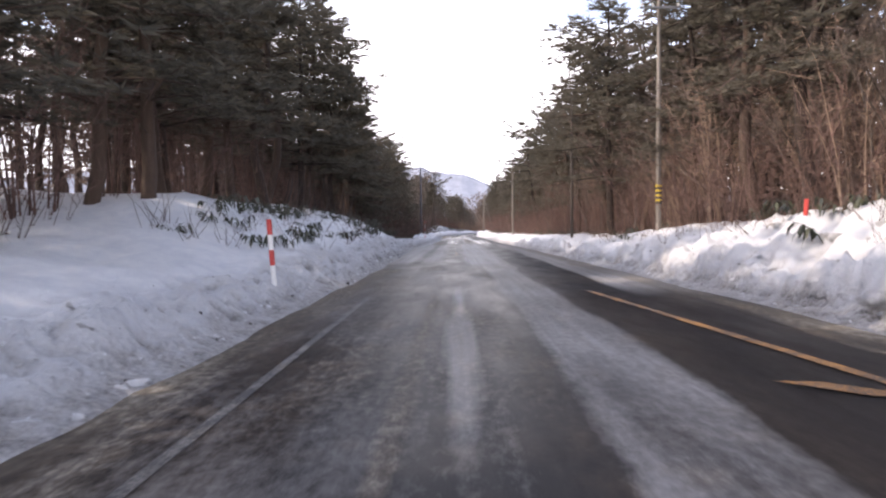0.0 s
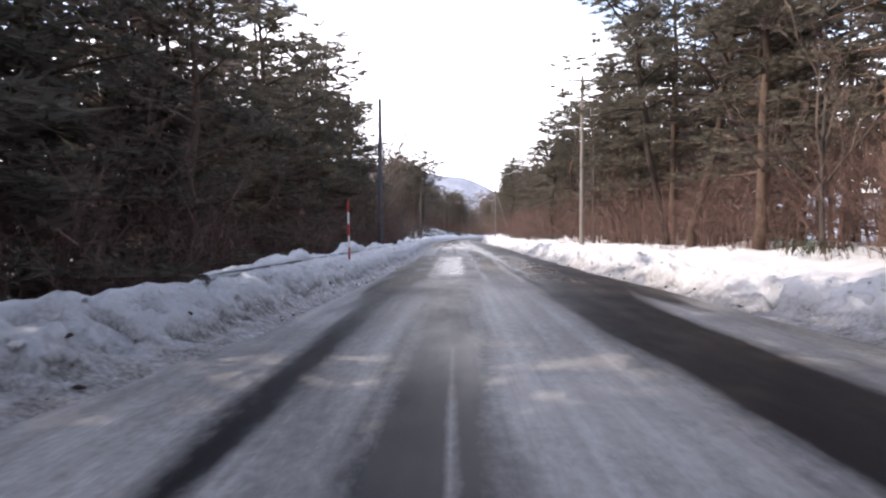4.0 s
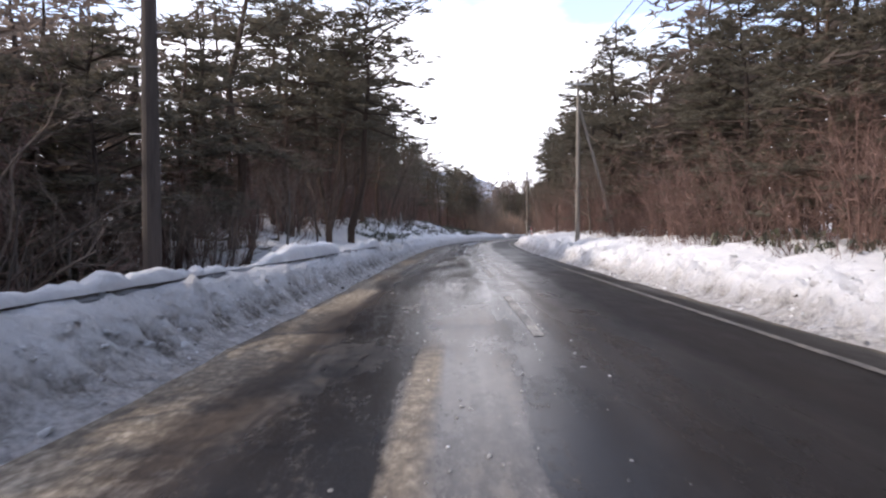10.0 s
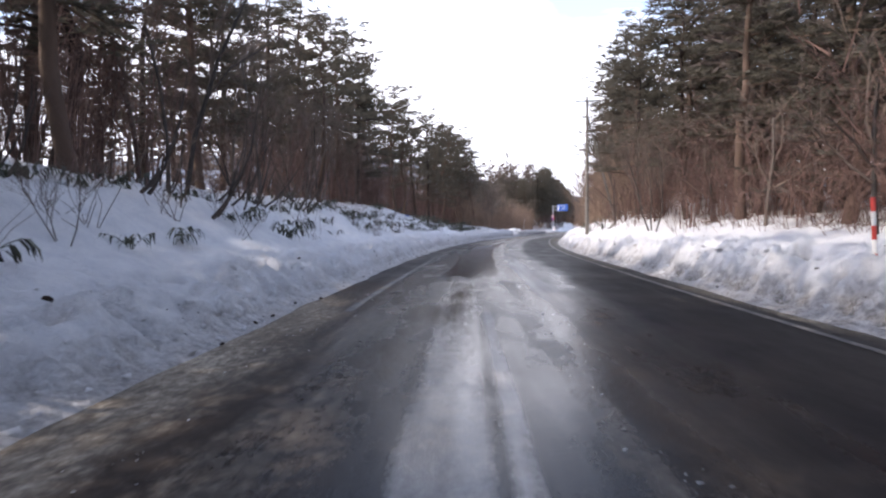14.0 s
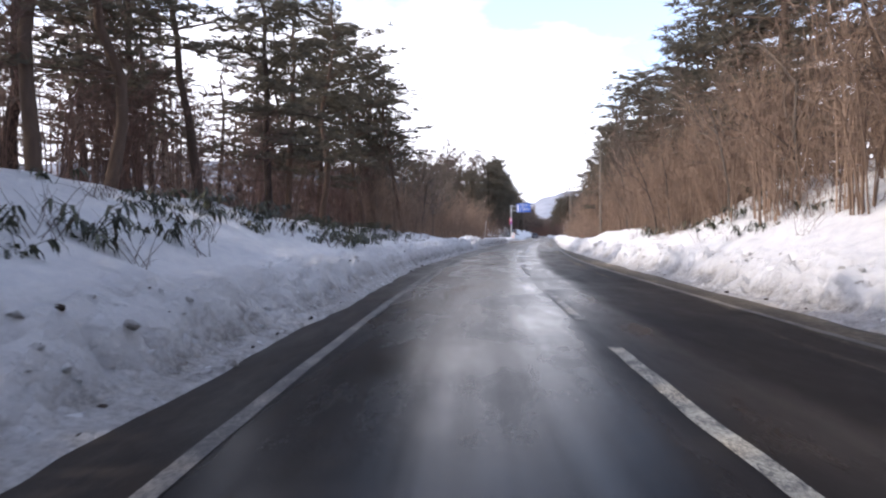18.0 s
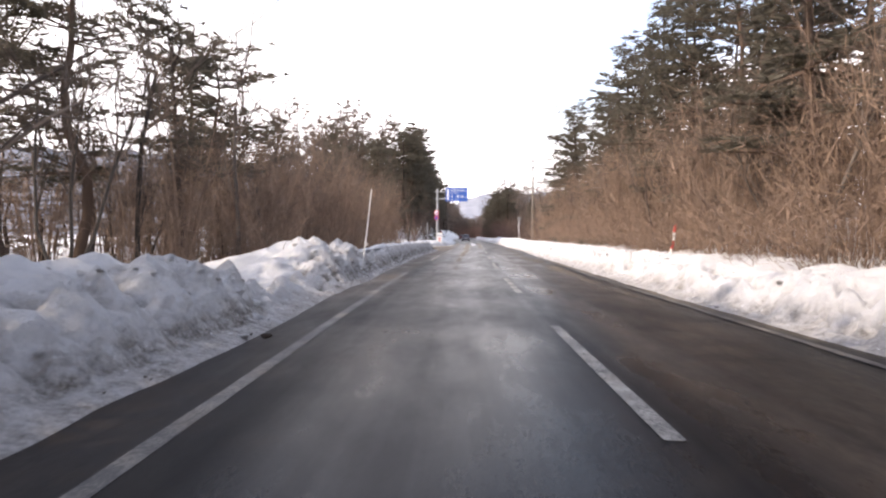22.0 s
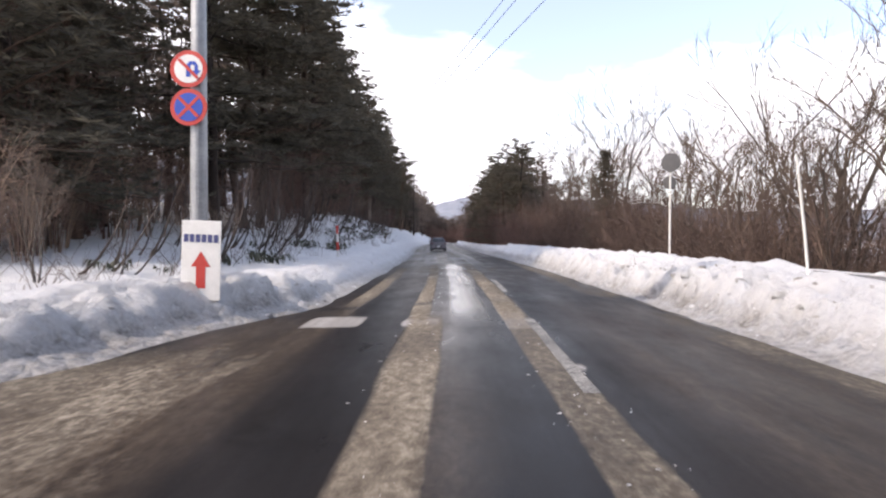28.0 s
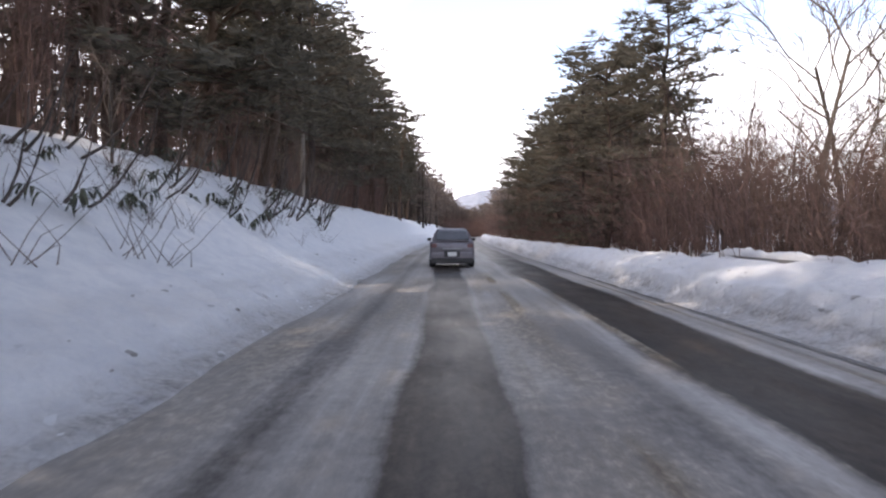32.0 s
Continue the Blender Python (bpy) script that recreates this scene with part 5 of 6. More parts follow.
SAPLINGS = []
for sd in (131, 132, 133, 134):
    a, b = sapling(sd)
    SAPLINGS.append(([c.mesh("sapling_stem", M_DARKPOLE, True) for c in a], b.mesh("sapling_twig", M_TWIG_DULL_SHADED)))
SAPLING_BASE = {}
for s0, s1, u0, u1, n in ((330, 346, -10, -6.5, 16), (346, 400, -9.0, -5.6, 58), (150, 186, -9.0, -6.0, 18), (22, 48, -9.0, -6.6, 10), (112, 140, -8.0, -5.2, 14)):
    for k in range(n):
        s, u, kind = FOREST.uniform(s0, s1), FOREST.uniform(u0, u1), FOREST.randrange(4)
        x, y = plan(s, u)
        m = pose(float(x), float(y), ground_z(s, u), 0, 0, heading(s) + FOREST.gauss(0, 35))
        if kind not in SAPLING_BASE:
            e = tagged(empty("sapling", m), "dark curved sapling leaning out of the snowy slope", "sapling", "saplings on the slope")
            for me in SAPLINGS[kind][0]:
                new("stem", me).parent = e
            tagged(new("crown", SAPLINGS[kind][1]), kind="stuff").parent = e
            SAPLING_BASE[kind] = e
        else:
            e = copy_thing(SAPLING_BASE[kind], m)
        z = FOREST.uniform(0.6, 1.15)
        e.scale = (z, z, z)
stand("bare", 340, 402, -9.0, -6.5, 5.0, [2, 1], (0.26, 0.5))
stand("bare", 150, 182, -7.6, -5.0, 7.0, [2, 1], (0.2, 0.34))
stand("bare", 322, 338, -9, -6.5, 3.5, [2], (0.25, 0.4))


# ---- road paint ----
CENTRE = [(-80, 1.5), (60, 1.2), (100, 1.05), (135, 1.08), (150, 1.30), (167, 1.5), (185, 1.69), (215, 1.70), (240, 1.40), (260, 1.47), (286, 1.60), (317, 1.25), (339, 1.5), (680, 1.5)]


def centre(s):
    return table(CENTRE, s)[..., 0]


def stripe(name, s0, s1, uf, width, mat, label, step=0.5, lift=0.007):
    s = np.linspace(s0, s1, max(2, int((s1 - s0) / step) + 1))
    u = uf(s)
    v = []
    for k in (-0.5, -0.17, 0.17, 0.5):
        uu = u + k * width + (fbm(s * 2.2 + 5 * k, 1.1 + k, 2) - 0.5) * 0.02 * (abs(k) > 0.4)
        x, y = plan(s, uu)
        v.append(np.c_[x, y, -0.018 * np.abs(uu - 1.2) + lift])
    ob = new(name, tri_mesh(name, np.vstack(v), grid_faces(4, len(s))[:, ::-1], mat))
    return tagged(ob, label, "road marking", kind="structure")


for k in range(-16, 6):
    e = 286.8 + 10.07 * k
    if k not in (-12, -11, -9, -8):      # four lie under slush
        stripe("road_marking_dash", e - 5, e, centre, 0.15, M_WHITE_LINE, "worn white centre dash on wet asphalt", lift=0.009)
stripe("road_marking_dash", 190, 209, lambda s: centre(s) + 0.12 * (fbm(s * 1.1, 4.7, 3) - 0.5), 0.17, M_CRUST, "centre line crusted with tread-marked brown slush", 0.25, lift=0.009)
stripe("road_marking_edge", 168, 270, lambda s: centre(s) - 3.42, 0.16, M_EDGE_LINE, "worn white edge line on asphalt")
stripe("road_marking_edge", 280, 306, lambda s: -1.60 + 0.16 * (fbm(s * 1.3, 2.7, 3) - 0.5), 0.11, M_CRUST, "edge line crusted with pale salt and slush", 0.25)
stripe("road_marking_edge", -6, 12.5, lambda s: centre(s) - 3.1, 0.10, M_EDGE_LINE, "worn white edge line on asphalt")
stripe("road_marking_edge", 92, 322, lambda s: centre(s) + 3.12, 0.14, M_EDGE_LINE, "worn white edge line on asphalt", lift=0.012)
stripe("road_marking_edge", 326, 420, lambda s: centre(s) + 2.85, 0.13, M_EDGE_LINE, "worn white edge line on asphalt", lift=0.012)
stripe("road_marking_orange", 4.9, 13.5, lambda s: 3.75 - 0.11 * (s - 5.9), 0.17, M_ORANGE_LINE, "orange no-passing line on dark asphalt", lift=0.012)
stripe("road_marking_orange", 33.5, 36.4, lambda s: 0.05 + 0 * s, 0.13, M_ORANGE_WORN, "half-worn orange line under thin ice", lift=0.012)
stripe("road_marking_orange", 31.5, 32.5, lambda s: -0.20 + 0.48 * (s - 31.5), 0.24, M_ORANGE_WORN, "half-worn orange arrow barb under thin ice", 0.1, lift=0.012)
stripe("road_marking_orange", 36.75, 37.1, lambda s: -0.55 + 1.4 * (s - 36.75), 0.20, M_ORANGE_WORN, "half-worn orange arrow barb under thin ice", 0.1, lift=0.012)
stripe("road_marking_orange", 4.9, 5.35, lambda s: 3.55 - 1.25 * (s - 4.9), 0.42, M_ORANGE_LINE, "orange arrow barb on dark asphalt", 0.1, lift=0.016)


# ---- guardrails ----
def guardrail(s0, s1, u, side, top=0.74, load=0.95):
    """Posts and beam panels of 4 m; side: which way its face looks."""
    rail = tagged(empty("guardrail"), "galvanised guardrail half buried in ploughed snow", "guardrail")
    prof = np.array([(0.0, 0.0), (0.035, -0.03), (0.075, -0.07), (0.075, -0.11), (0.02, -0.15), (0.02, -0.19), (0.075, -0.23), (0.075, -0.27), (0.035, -0.32), (0.0, -0.35)])
    prof = np.vstack([prof, prof[::-1] - np.array([0.006, 0])])
    n = len(prof)
    s = s0
    while s < s1:
        e = min(s + 4.0, s1)
        q = np.linspace(s, e - 0.02, 3)
        b = Shape()
        v = []
        for t in q:
            x, y = plan(t, u - side * (prof[:, 0]))
            v.append(np.c_[x, y, top + prof[:, 1] + 0.012 * math.sin(s * 1.7)])
        f = [(k * n + i, k * n + (i + 1) % n, (k + 1) * n + (i + 1) % n, (k + 1) * n + i) for k in range(2) for i in range(n)]
        b.add(np.vstack(v), f + [tuple(range(n)), tuple(2 * n + i for i in range(n))[::-1]])
        part("beam", b, M_RAIL, rail)
        x, y = plan(s + 0.3, u + side * 0.08)
        p = Shape().tube([(x, y, -0.9), (x, y, top - 0.2), (x, y, top + 0.01)], [0.057, 0.057, 0.057], 10, True)
        part("post", p, M_RAIL, rail)
        s = e
    # snow lying along the top
    ss = np.arange(s0, s1, 0.16)
    hgt = np.clip((fbm(ss * 0.42 + u, 4.4, 3) - 0.36) * 0.75, 0, 0.3) + np.clip((fbm(ss * 1.5, 8.8 + u, 2) - 0.5) * 0.12, 0, 1)
    hgt = (hgt * load + 0.03 + 0.12 * (0.45 - cells(ss * 3.7, ss * 0 + 7.7)) + 0.08 * (0.5 - cells(ss * 1.9, ss * 0 + 3.3))) * np.clip((fbm(ss * 0.3 + 7, 5.5 + u, 3) - 0.30) * 9, 0.12, 1) * np.clip((ss - s0) / 1.5, 0, 1) * np.clip((s1 - ss) / 1.5, 0, 1)
    wid = 0.075 + np.clip(hgt, 0, 1) * 0.45
    ring = []
    for a in np.linspace(0, math.pi, 8):
        x, y = plan(ss, u + side * 0.05 + np.cos(a) * wid * (1 + 0.3 * (fbm(ss * 2.5, a, 2) - 0.5)))
        ring.append(np.c_[x, y, top - 0.015 + np.sin(a) * (np.maximum(hgt, 0) + 0.012)])
    f = grid_faces(8, len(ss))
    cap = new("snow_cap", tri_mesh("snow_cap", np.vstack(ring), f, M_SNOW))
    cap.data.polygons.foreach_set("use_smooth", [True] * len(f))
    tagged(cap, "lumpy cap of snow lying on the guardrail", "snow", kind="stuff")
    return rail


guardrail(54, 143, -3.75, -1, 0.74)
guardrail(271.5, 303, -3.75, -1, 0.74, 0.34)
guardrail(323, 376, 6.7, 1, 0.80, 0.32)


# ---- poles ----
def insulator(parent, x, y, z):
    i = Shape()
    zs = [0, 0.03, 0.04, 0.07, 0.08, 0.12, 0.15]
    i.tube([(x, y, z + a) for a in zs], [0.025, 0.05, 0.025, 0.05, 0.025, 0.045, 0.012], 8, True)
    part("insulator", i, M_WHITEPAINT, parent)


def utility_pole(s, u, h=10.5, mat=M_CONCRETE, arms=1, band=False, stay=0, lean=0.0, r=0.145, label="tapered grey concrete utility pole beside the snow bank"):
    x, y = plan(s, u)
    z = ground_z(s, u)
    e = tagged(empty("utility_pole", pose(float(x), float(y), z - 0.1, lean, 0, heading(s))), label, "utility pole")
    zz = np.linspace(-0.3, h - z, 9)
    part("shaft", Shape().tube(np.c_[0 * zz, 0 * zz, zz], np.linspace(r, r * 0.58, 9), 14, True), mat, e, smooth=False)
    for k in range(arms):
        za = h - z - 0.35 - 0.75 * k
        part("crossarm", Shape().box(-0.85, 0.85, -0.20, -0.12, za - 0.045, za + 0.045, 0.008), M_STEEL, e)
        for xx in (-0.75, -0.3, 0.75):
            insulator(e, xx, -0.16, za + 0.045)
    for k in range(10):
        zb = 2.2 + 0.45 * k
        if zb < h - z - 1.5:
            sx = 0.15 if k % 2 else -0.15
            part("step_bolt", Shape().tube([(0, 0, zb), (sx * 1.9, 0, zb)], [0.009, 0.009], 6, True), M_STEEL, e)
    if band:
        for k in range(8):
            part("warning_stripe", Shape().tube([(0, 0, 1.25 + 0.1 * k), (0, 0, 1.35 + 0.1 * k)], [r + 0.004, r + 0.004], 14), M_YELLOW if k % 2 else M_BLACK, e)
    if stay:
        part("stay_pole", Shape().tube([(stay, 0.6, -0.5), (stay * 0.5, 0.3, (h - z) * 0.42), (0.05, 0, (h - z) * 0.84)], [0.10, 0.09, 0.08], 9, True), mat, e, "leaning stay pole propping the shaft")
    return e


utility_pole(25.9, 8.6, 11.0, band=True, r=0.12)
utility_pole(40.0, 7.65, 10.2, r=0.10, arms=0, mat=M_GREY_BARK, label="slender weathered pole at the forest edge")
utility_pole(81.9, 7.65, 11.0)
utility_pole(84.2, 8.9, 9.5, r=0.08, arms=0, mat=M_GREY_BARK, label="slender weathered pole at the forest edge")
utility_pole(149.6, 7.15, 10.6, stay=2.6, band=False)
utility_pole(201.0, 7.1, 10.4, stay=2.4)
utility_pole(258.3, 8.3, 10.0, r=0.10, label="slim pale concrete utility pole beside brown bushes")
utility_pole(319.0, 7.2, 10.4, arms=2)
utility_pole(396.0, -8.4, 11.5, arms=2)
utility_pole(83.3, -4.78, 10.0, mat=M_BLUEPOLE, arms=0, lean=0, r=0.17, label="blue-grey steel pole behind the guardrail")
utility_pole(121.0, -4.1, 7.6, mat=M_DARKPOLE, arms=0, r=0.13, label="dark weathered wooden pole behind the guardrail")


def wire(a, b, sag):
    q = np.linspace(0, 1, 15)[:, None]
    p = np.array(a) * (1 - q) + np.array(b) * q
    p[:, 2] -= sag * 4 * (q * (1 - q))[:, 0]
    w = part("overhead_wire", Shape().tube(p, [0.013] * 15, 5), M_WIRE)
    tagged(w, "thin black overhead wire strung between poles", "wire", "overhead wires")


SPANS = [(25.9, 8.6, 11.0), (81.9, 7.65, 11.0), (149.6, 7.15, 10.6), (201.0, 7.1, 10.4), (258.3, 8.3, 10.0), (319.0, 7.2, 10.4), (396.0, -8.4, 11.5)]
for (s0, u0, h0), (s1, u1, h1) in zip(SPANS, SPANS[1:]):
    for off in (-0.75, -0.3, 0.75):
        (xa, ya), (xb, yb) = plan(s0, u0 + off), plan(s1, u1 + off)
        wire((float(xa), float(ya), h0 - 0.25), (float(xb), float(yb), h1 - 0.25), 0.7)


def snow_marker(s, u, z0, z1, lean=0, tilt=0, r=0.035, bands=5, dark=False):
    """A striped pole that marks the road's edge in deep snow."""
    x, y = plan(s, u)
    e = tagged(empty("snow_pole", pose(float(x), float(y), 0, tilt, lean, heading(s))), "red and white striped snow marker pole stuck in the bank", "snow pole", "snow poles")
    zs = np.linspace(z1, z0, bands + 1)
    for k in range(bands):
        part("stripe", Shape().tube([(0, 0, zs[k + 1]), (0, 0, zs[k])], [r, r], 10, True), M_RED if k % 2 == 0 else M_WHITEPAINT, e)
    part("shaft", Shape().tube([(0, 0, z0 - 0.9), (0, 0, z0)], [r, r], 8), M_WHITEPAINT, e)
    return e


snow_marker(63.0, -3.15, 0.6, 2.35, -1, r=0.03, bands=5)
snow_marker(11.5, -3.45, 0.70, 1.58, -4, r=0.05, bands=3)
snow_marker(14.3, 8.0, 0.80, 2.0, 5, r=0.05, bands=3)
snow_marker(167.3, 6.2, 0.7, 1.75, -3)
snow_marker(342.1, -4.5, 0.5, 1.88, -2, r=0.055, bands=4)
snow_marker(269.0, 7.3, 0.6, 1.75, 8, r=0.05, bands=4)


def plain_stick(s, u, z1, r=0.03, lean=0, mat=None, label="thin pale marker pole standing in the snow"):
    x, y = plan(s, u)
    e = new("marker_pole", Shape().tube([(0, 0, -0.6), (0.02, 0, z1 * 0.5), (0, 0, z1)], [r, r, r * 0.9], 9, True).mesh("marker_pole", mat or M_WHITEPAINT))
    e.matrix_basis = pose(float(x), float(y), 0, 0, lean, heading(s))
    return tagged(e, label, "marker pole")


plain_stick(327.6, 6.4, 2.85, 0.024, -6, M_WHITEPAINT, "thin pale pole leaning out of the snow berm")
plain_stick(150.5, -3.5, 2.6, 0.03, -2, M_STEEL)
plain_stick(267.6, -3.2, 2.85, 0.023, 7, M_WHITEPAINT, "peeling white marker pole leaning in the snow bank")
plain_stick(307.5, -4.2, 2.6, 0.03, 0, M_WHITEPAINT)
plain_stick(291.8, -4.25, 3.6, 0.05, 6, M_GREY_BARK, "pale broken pole leaning behind the guardrail")


def round_sign_back(s, u, z, post_r=0.032):
    x, y = plan(s, u)
    e = tagged(empty("round_sign", pose(float(x), float(y), 0, 0, 0, heading(s))), "grey back of a round road sign on a thin post", "road sign")
    part("post", Shape().tube([(0, 0, -0.8), (0, 0, z + 0.25)], [post_r] * 2, 9, True), M_WHITEPAINT, e)
    part("disc", Shape().tube([(0, -0.045, z), (0, -0.035, z)], [0.30, 0.30], 28, True), M_SIGNBACK, e)
    part("bracket", Shape().box(-0.2, 0.2, -0.035, -0.028, z - 0.03, z + 0.03), M_STEEL, e)
    part("disc", Shape().tube([(0, 0.035, z - 0.62), (0, 0.045, z - 0.62)], [0.22, 0.22], 24, True), M_SIGNBACK, e)
    return e


round_sign_back(335.9, 6.95, 3.75)
round_sign_back(24.6, -11.9, 3.4)


# ---- signpost with the blue direction board ----
def lettering(txt, x, z, size, y, mat, parent, name="lettering", align="LEFT", stretch=1.0):
    cu = bpy.data.curves.new(name, "FONT")
    cu.body, cu.size, cu.align_x, cu.extrude = txt, size, align, 0.003
    tmp = bpy.data.objects.new(name, cu)
    scene.collection.objects.link(tmp)
    bpy.context.view_layer.update()
    me = bpy.data.meshes.new_from_object(tmp.evaluated_get(bpy.context.evaluated_depsgraph_get()))
    bpy.data.objects.remove(tmp)
    me.materials.clear()
    me.materials.append(mat)
    ob = new(name, me)
    ob.parent = parent
    ob.matrix_basis = pose(x, y, z, 90, 0, 0) @ Matrix.Diagonal((stretch, 1, 1, 1))
    return ob


def flat(pts, y, thick=0.004):
    """A flat plate in the x, z plane."""
    n = len(pts)
    v = [(a, y, b) for a, b in pts] + [(a, y + thick, b) for a, b in pts]
    return Shape().add(v, [tuple(range(n)), tuple(range(n, 2 * n))[::-1]] + [(i, (i + 1) % n, n + (i + 1) % n, n + i)[::-1] for i in range(n)])


def signpost():
    s, u = 327.7, -4.48
    x, y = plan(s, u)
    e = tagged(empty("direction_sign", pose(float(x), float(y), 0, 0, 0, heading(s))), "grey steel signpost carrying a blue direction board over the road", "road sign")
    part("post", Shape().tube([(0, 0, z) for z in (-0.8, 2, 5, 7.35)], [0.16, 0.15, 0.135, 0.125], 18, True), M_STEEL, e, smooth=False)
    part("post_cap", Shape().tube([(0, 0, 7.35), (0, 0, 7.42)], [0.135, 0.09], 18, True), M_STEEL, e)
    for z in (7.02, 6.12):
        part("arm", Shape().tube([(-0.42, 0, z), (0.35, 0, z), (0.55, 0, z), (3.6, 0, z)], [0.045, 0.055, 0.09, 0.05], 10, True), M_STEEL, e)
        part("clamp", Shape().box(-0.18, 0.18, -0.18, 0.18, z - 0.09, z + 0.09, 0.02), M_STEEL, e)
    b = part("board", Shape().box(1.10, 3.98, -0.13, -0.09, 5.78, 7.60, 0.006), M_BLUE, e, "blue direction board with white lettering")
    for xx in (1.6, 2.5, 3.4):
        part("stiffener", Shape().box(xx - 0.03, xx + 0.03, -0.09, -0.04, 5.85, 7.5), M_STEEL, b)
    yy = -0.136
    part("arrow", flat([(1.31, 6.72), (1.31, 7.2), (1.22, 7.2), (1.41, 7.45), (1.60, 7.2), (1.51, 7.2), (1.51, 6.72)], yy), M_WHITEPAINT, b)
    part("arrow_shaft", flat([(1.31, 5.90), (1.31, 6.32), (1.51, 6.32), (1.51, 5.90)], yy), M_WHITEPAINT, b)
    part("route_shield", flat([(1.41, 6.32), (1.25, 6.44), (1.2, 6.66), (1.41, 6.72), (1.62, 6.66), (1.57, 6.44)], yy - 0.003), M_WHITEPAINT, b)
    lettering("118", 1.41, 6.47, 0.20, yy - 0.006, M_BLUE, b, align="CENTER")
    lettering("\u5357\u4f1a\u6d25", 1.70, 7.07, 0.40, yy, M_WHITEPAINT, b)
    lettering("44", 2.98, 7.07, 0.46, yy, M_WHITEPAINT, b)
    lettering("Km", 3.56, 7.07, 0.24, yy, M_WHITEPAINT, b)
    lettering("Minamiaizu", 1.74, 6.79, 0.24, yy, M_WHITEPAINT, b)
    lettering("\u4e0b", 1.72, 6.25, 0.40, yy, M_WHITEPAINT, b)
    lettering("\u90f7", 2.48, 6.25, 0.40, yy, M_WHITEPAINT, b)
    lettering("38", 2.98, 6.25, 0.46, yy, M_WHITEPAINT, b)
    lettering("Km", 3.56, 6.25, 0.24, yy, M_WHITEPAINT, b)
    lettering("Shimogo", 1.74, 5.94, 0.24, yy, M_WHITEPAINT, b)
    for z, kind in ((4.30, 0), (3.63, 1)):
        d = part("round_plate", Shape().tube([(-0.10, -0.20, z), (-0.10, -0.185, z)], [0.325, 0.325], 40, True), M_RED, e, "round red-bordered regulatory plate")
        part("plate_face", Shape().tube([(-0.10, -0.206, z), (-0.10, -0.2, z)], [0.25, 0.25], 40, True), M_BLUE_RING if kind else M_WHITEPAINT, d)
        c = [(-0.10 + a, z + b2) for a, b2 in ((-0.19, 0.15), (-0.15, 0.19), (0.19, -0.15), (0.15, -0.19))]
        if kind:
            part("red_bar", flat([c[0], c[1], c[2], c[3]][::-1], -0.2125), M_RED, d)
            part("red_bar", flat([(-0.20 - p, q) for p, q in c], -0.2105), M_RED, d)
        else:
            part("turn_arrow", flat([(-0.14, z - 0.14), (-0.14, z + 0.06), (-0.08, z + 0.13), (0.02, z + 0.13), (0.07, z + 0.06), (0.07, z - 0.03), (0.12, z - 0.03), (0.04, z - 0.13), (-0.04, z - 0.03), (0.01, z - 0.03), (0.01, z + 0.05), (-0.03, z + 0.08), (-0.06, z + 0.05), (-0.06, z - 0.14)][::-1], -0.2105), M_BLUE_RING, d)
            part("red_bar", flat([c[0], c[1], c[2], c[3]][::-1], -0.2165), M_RED, d)
    return e


signpost()


def arrow_board():
    s, u = 327.2, -4.16
    x, y = plan(s, u)
    e = tagged(empty("arrow_board", pose(float(x), float(y), 0, 2, 2, heading(s))), "white board with a red arrow standing in the snow", "sign board")
    part("panel", Shape().box(-0.33, 0.33, -0.25, -0.22, 0.30, 1.63, 0.008), M_WHITEPAINT, e)
    part("arrow", flat([(-0.08, 0.50), (-0.08, 0.86), (-0.16, 0.86), (0.0, 1.12), (0.16, 0.86), (0.08, 0.86), (0.08, 0.50)][::-1], -0.256), M_RED, e, "red upward arrow")
    for k in range(6):
        part("lettering_bar", flat([(-0.29 + 0.1 * k, 1.27), (-0.29 + 0.1 * k, 1.40), (-0.215 + 0.1 * k, 1.40), (-0.215 + 0.1 * k, 1.27)][::-1], -0.256), M_INK, e)
    for sx in (-0.25, 0.25):
        part("leg", Shape().box(sx - 0.025, sx + 0.025, -0.22, -0.17, -0.5, 1.3), M_STEEL, e)
    return e


arrow_board()


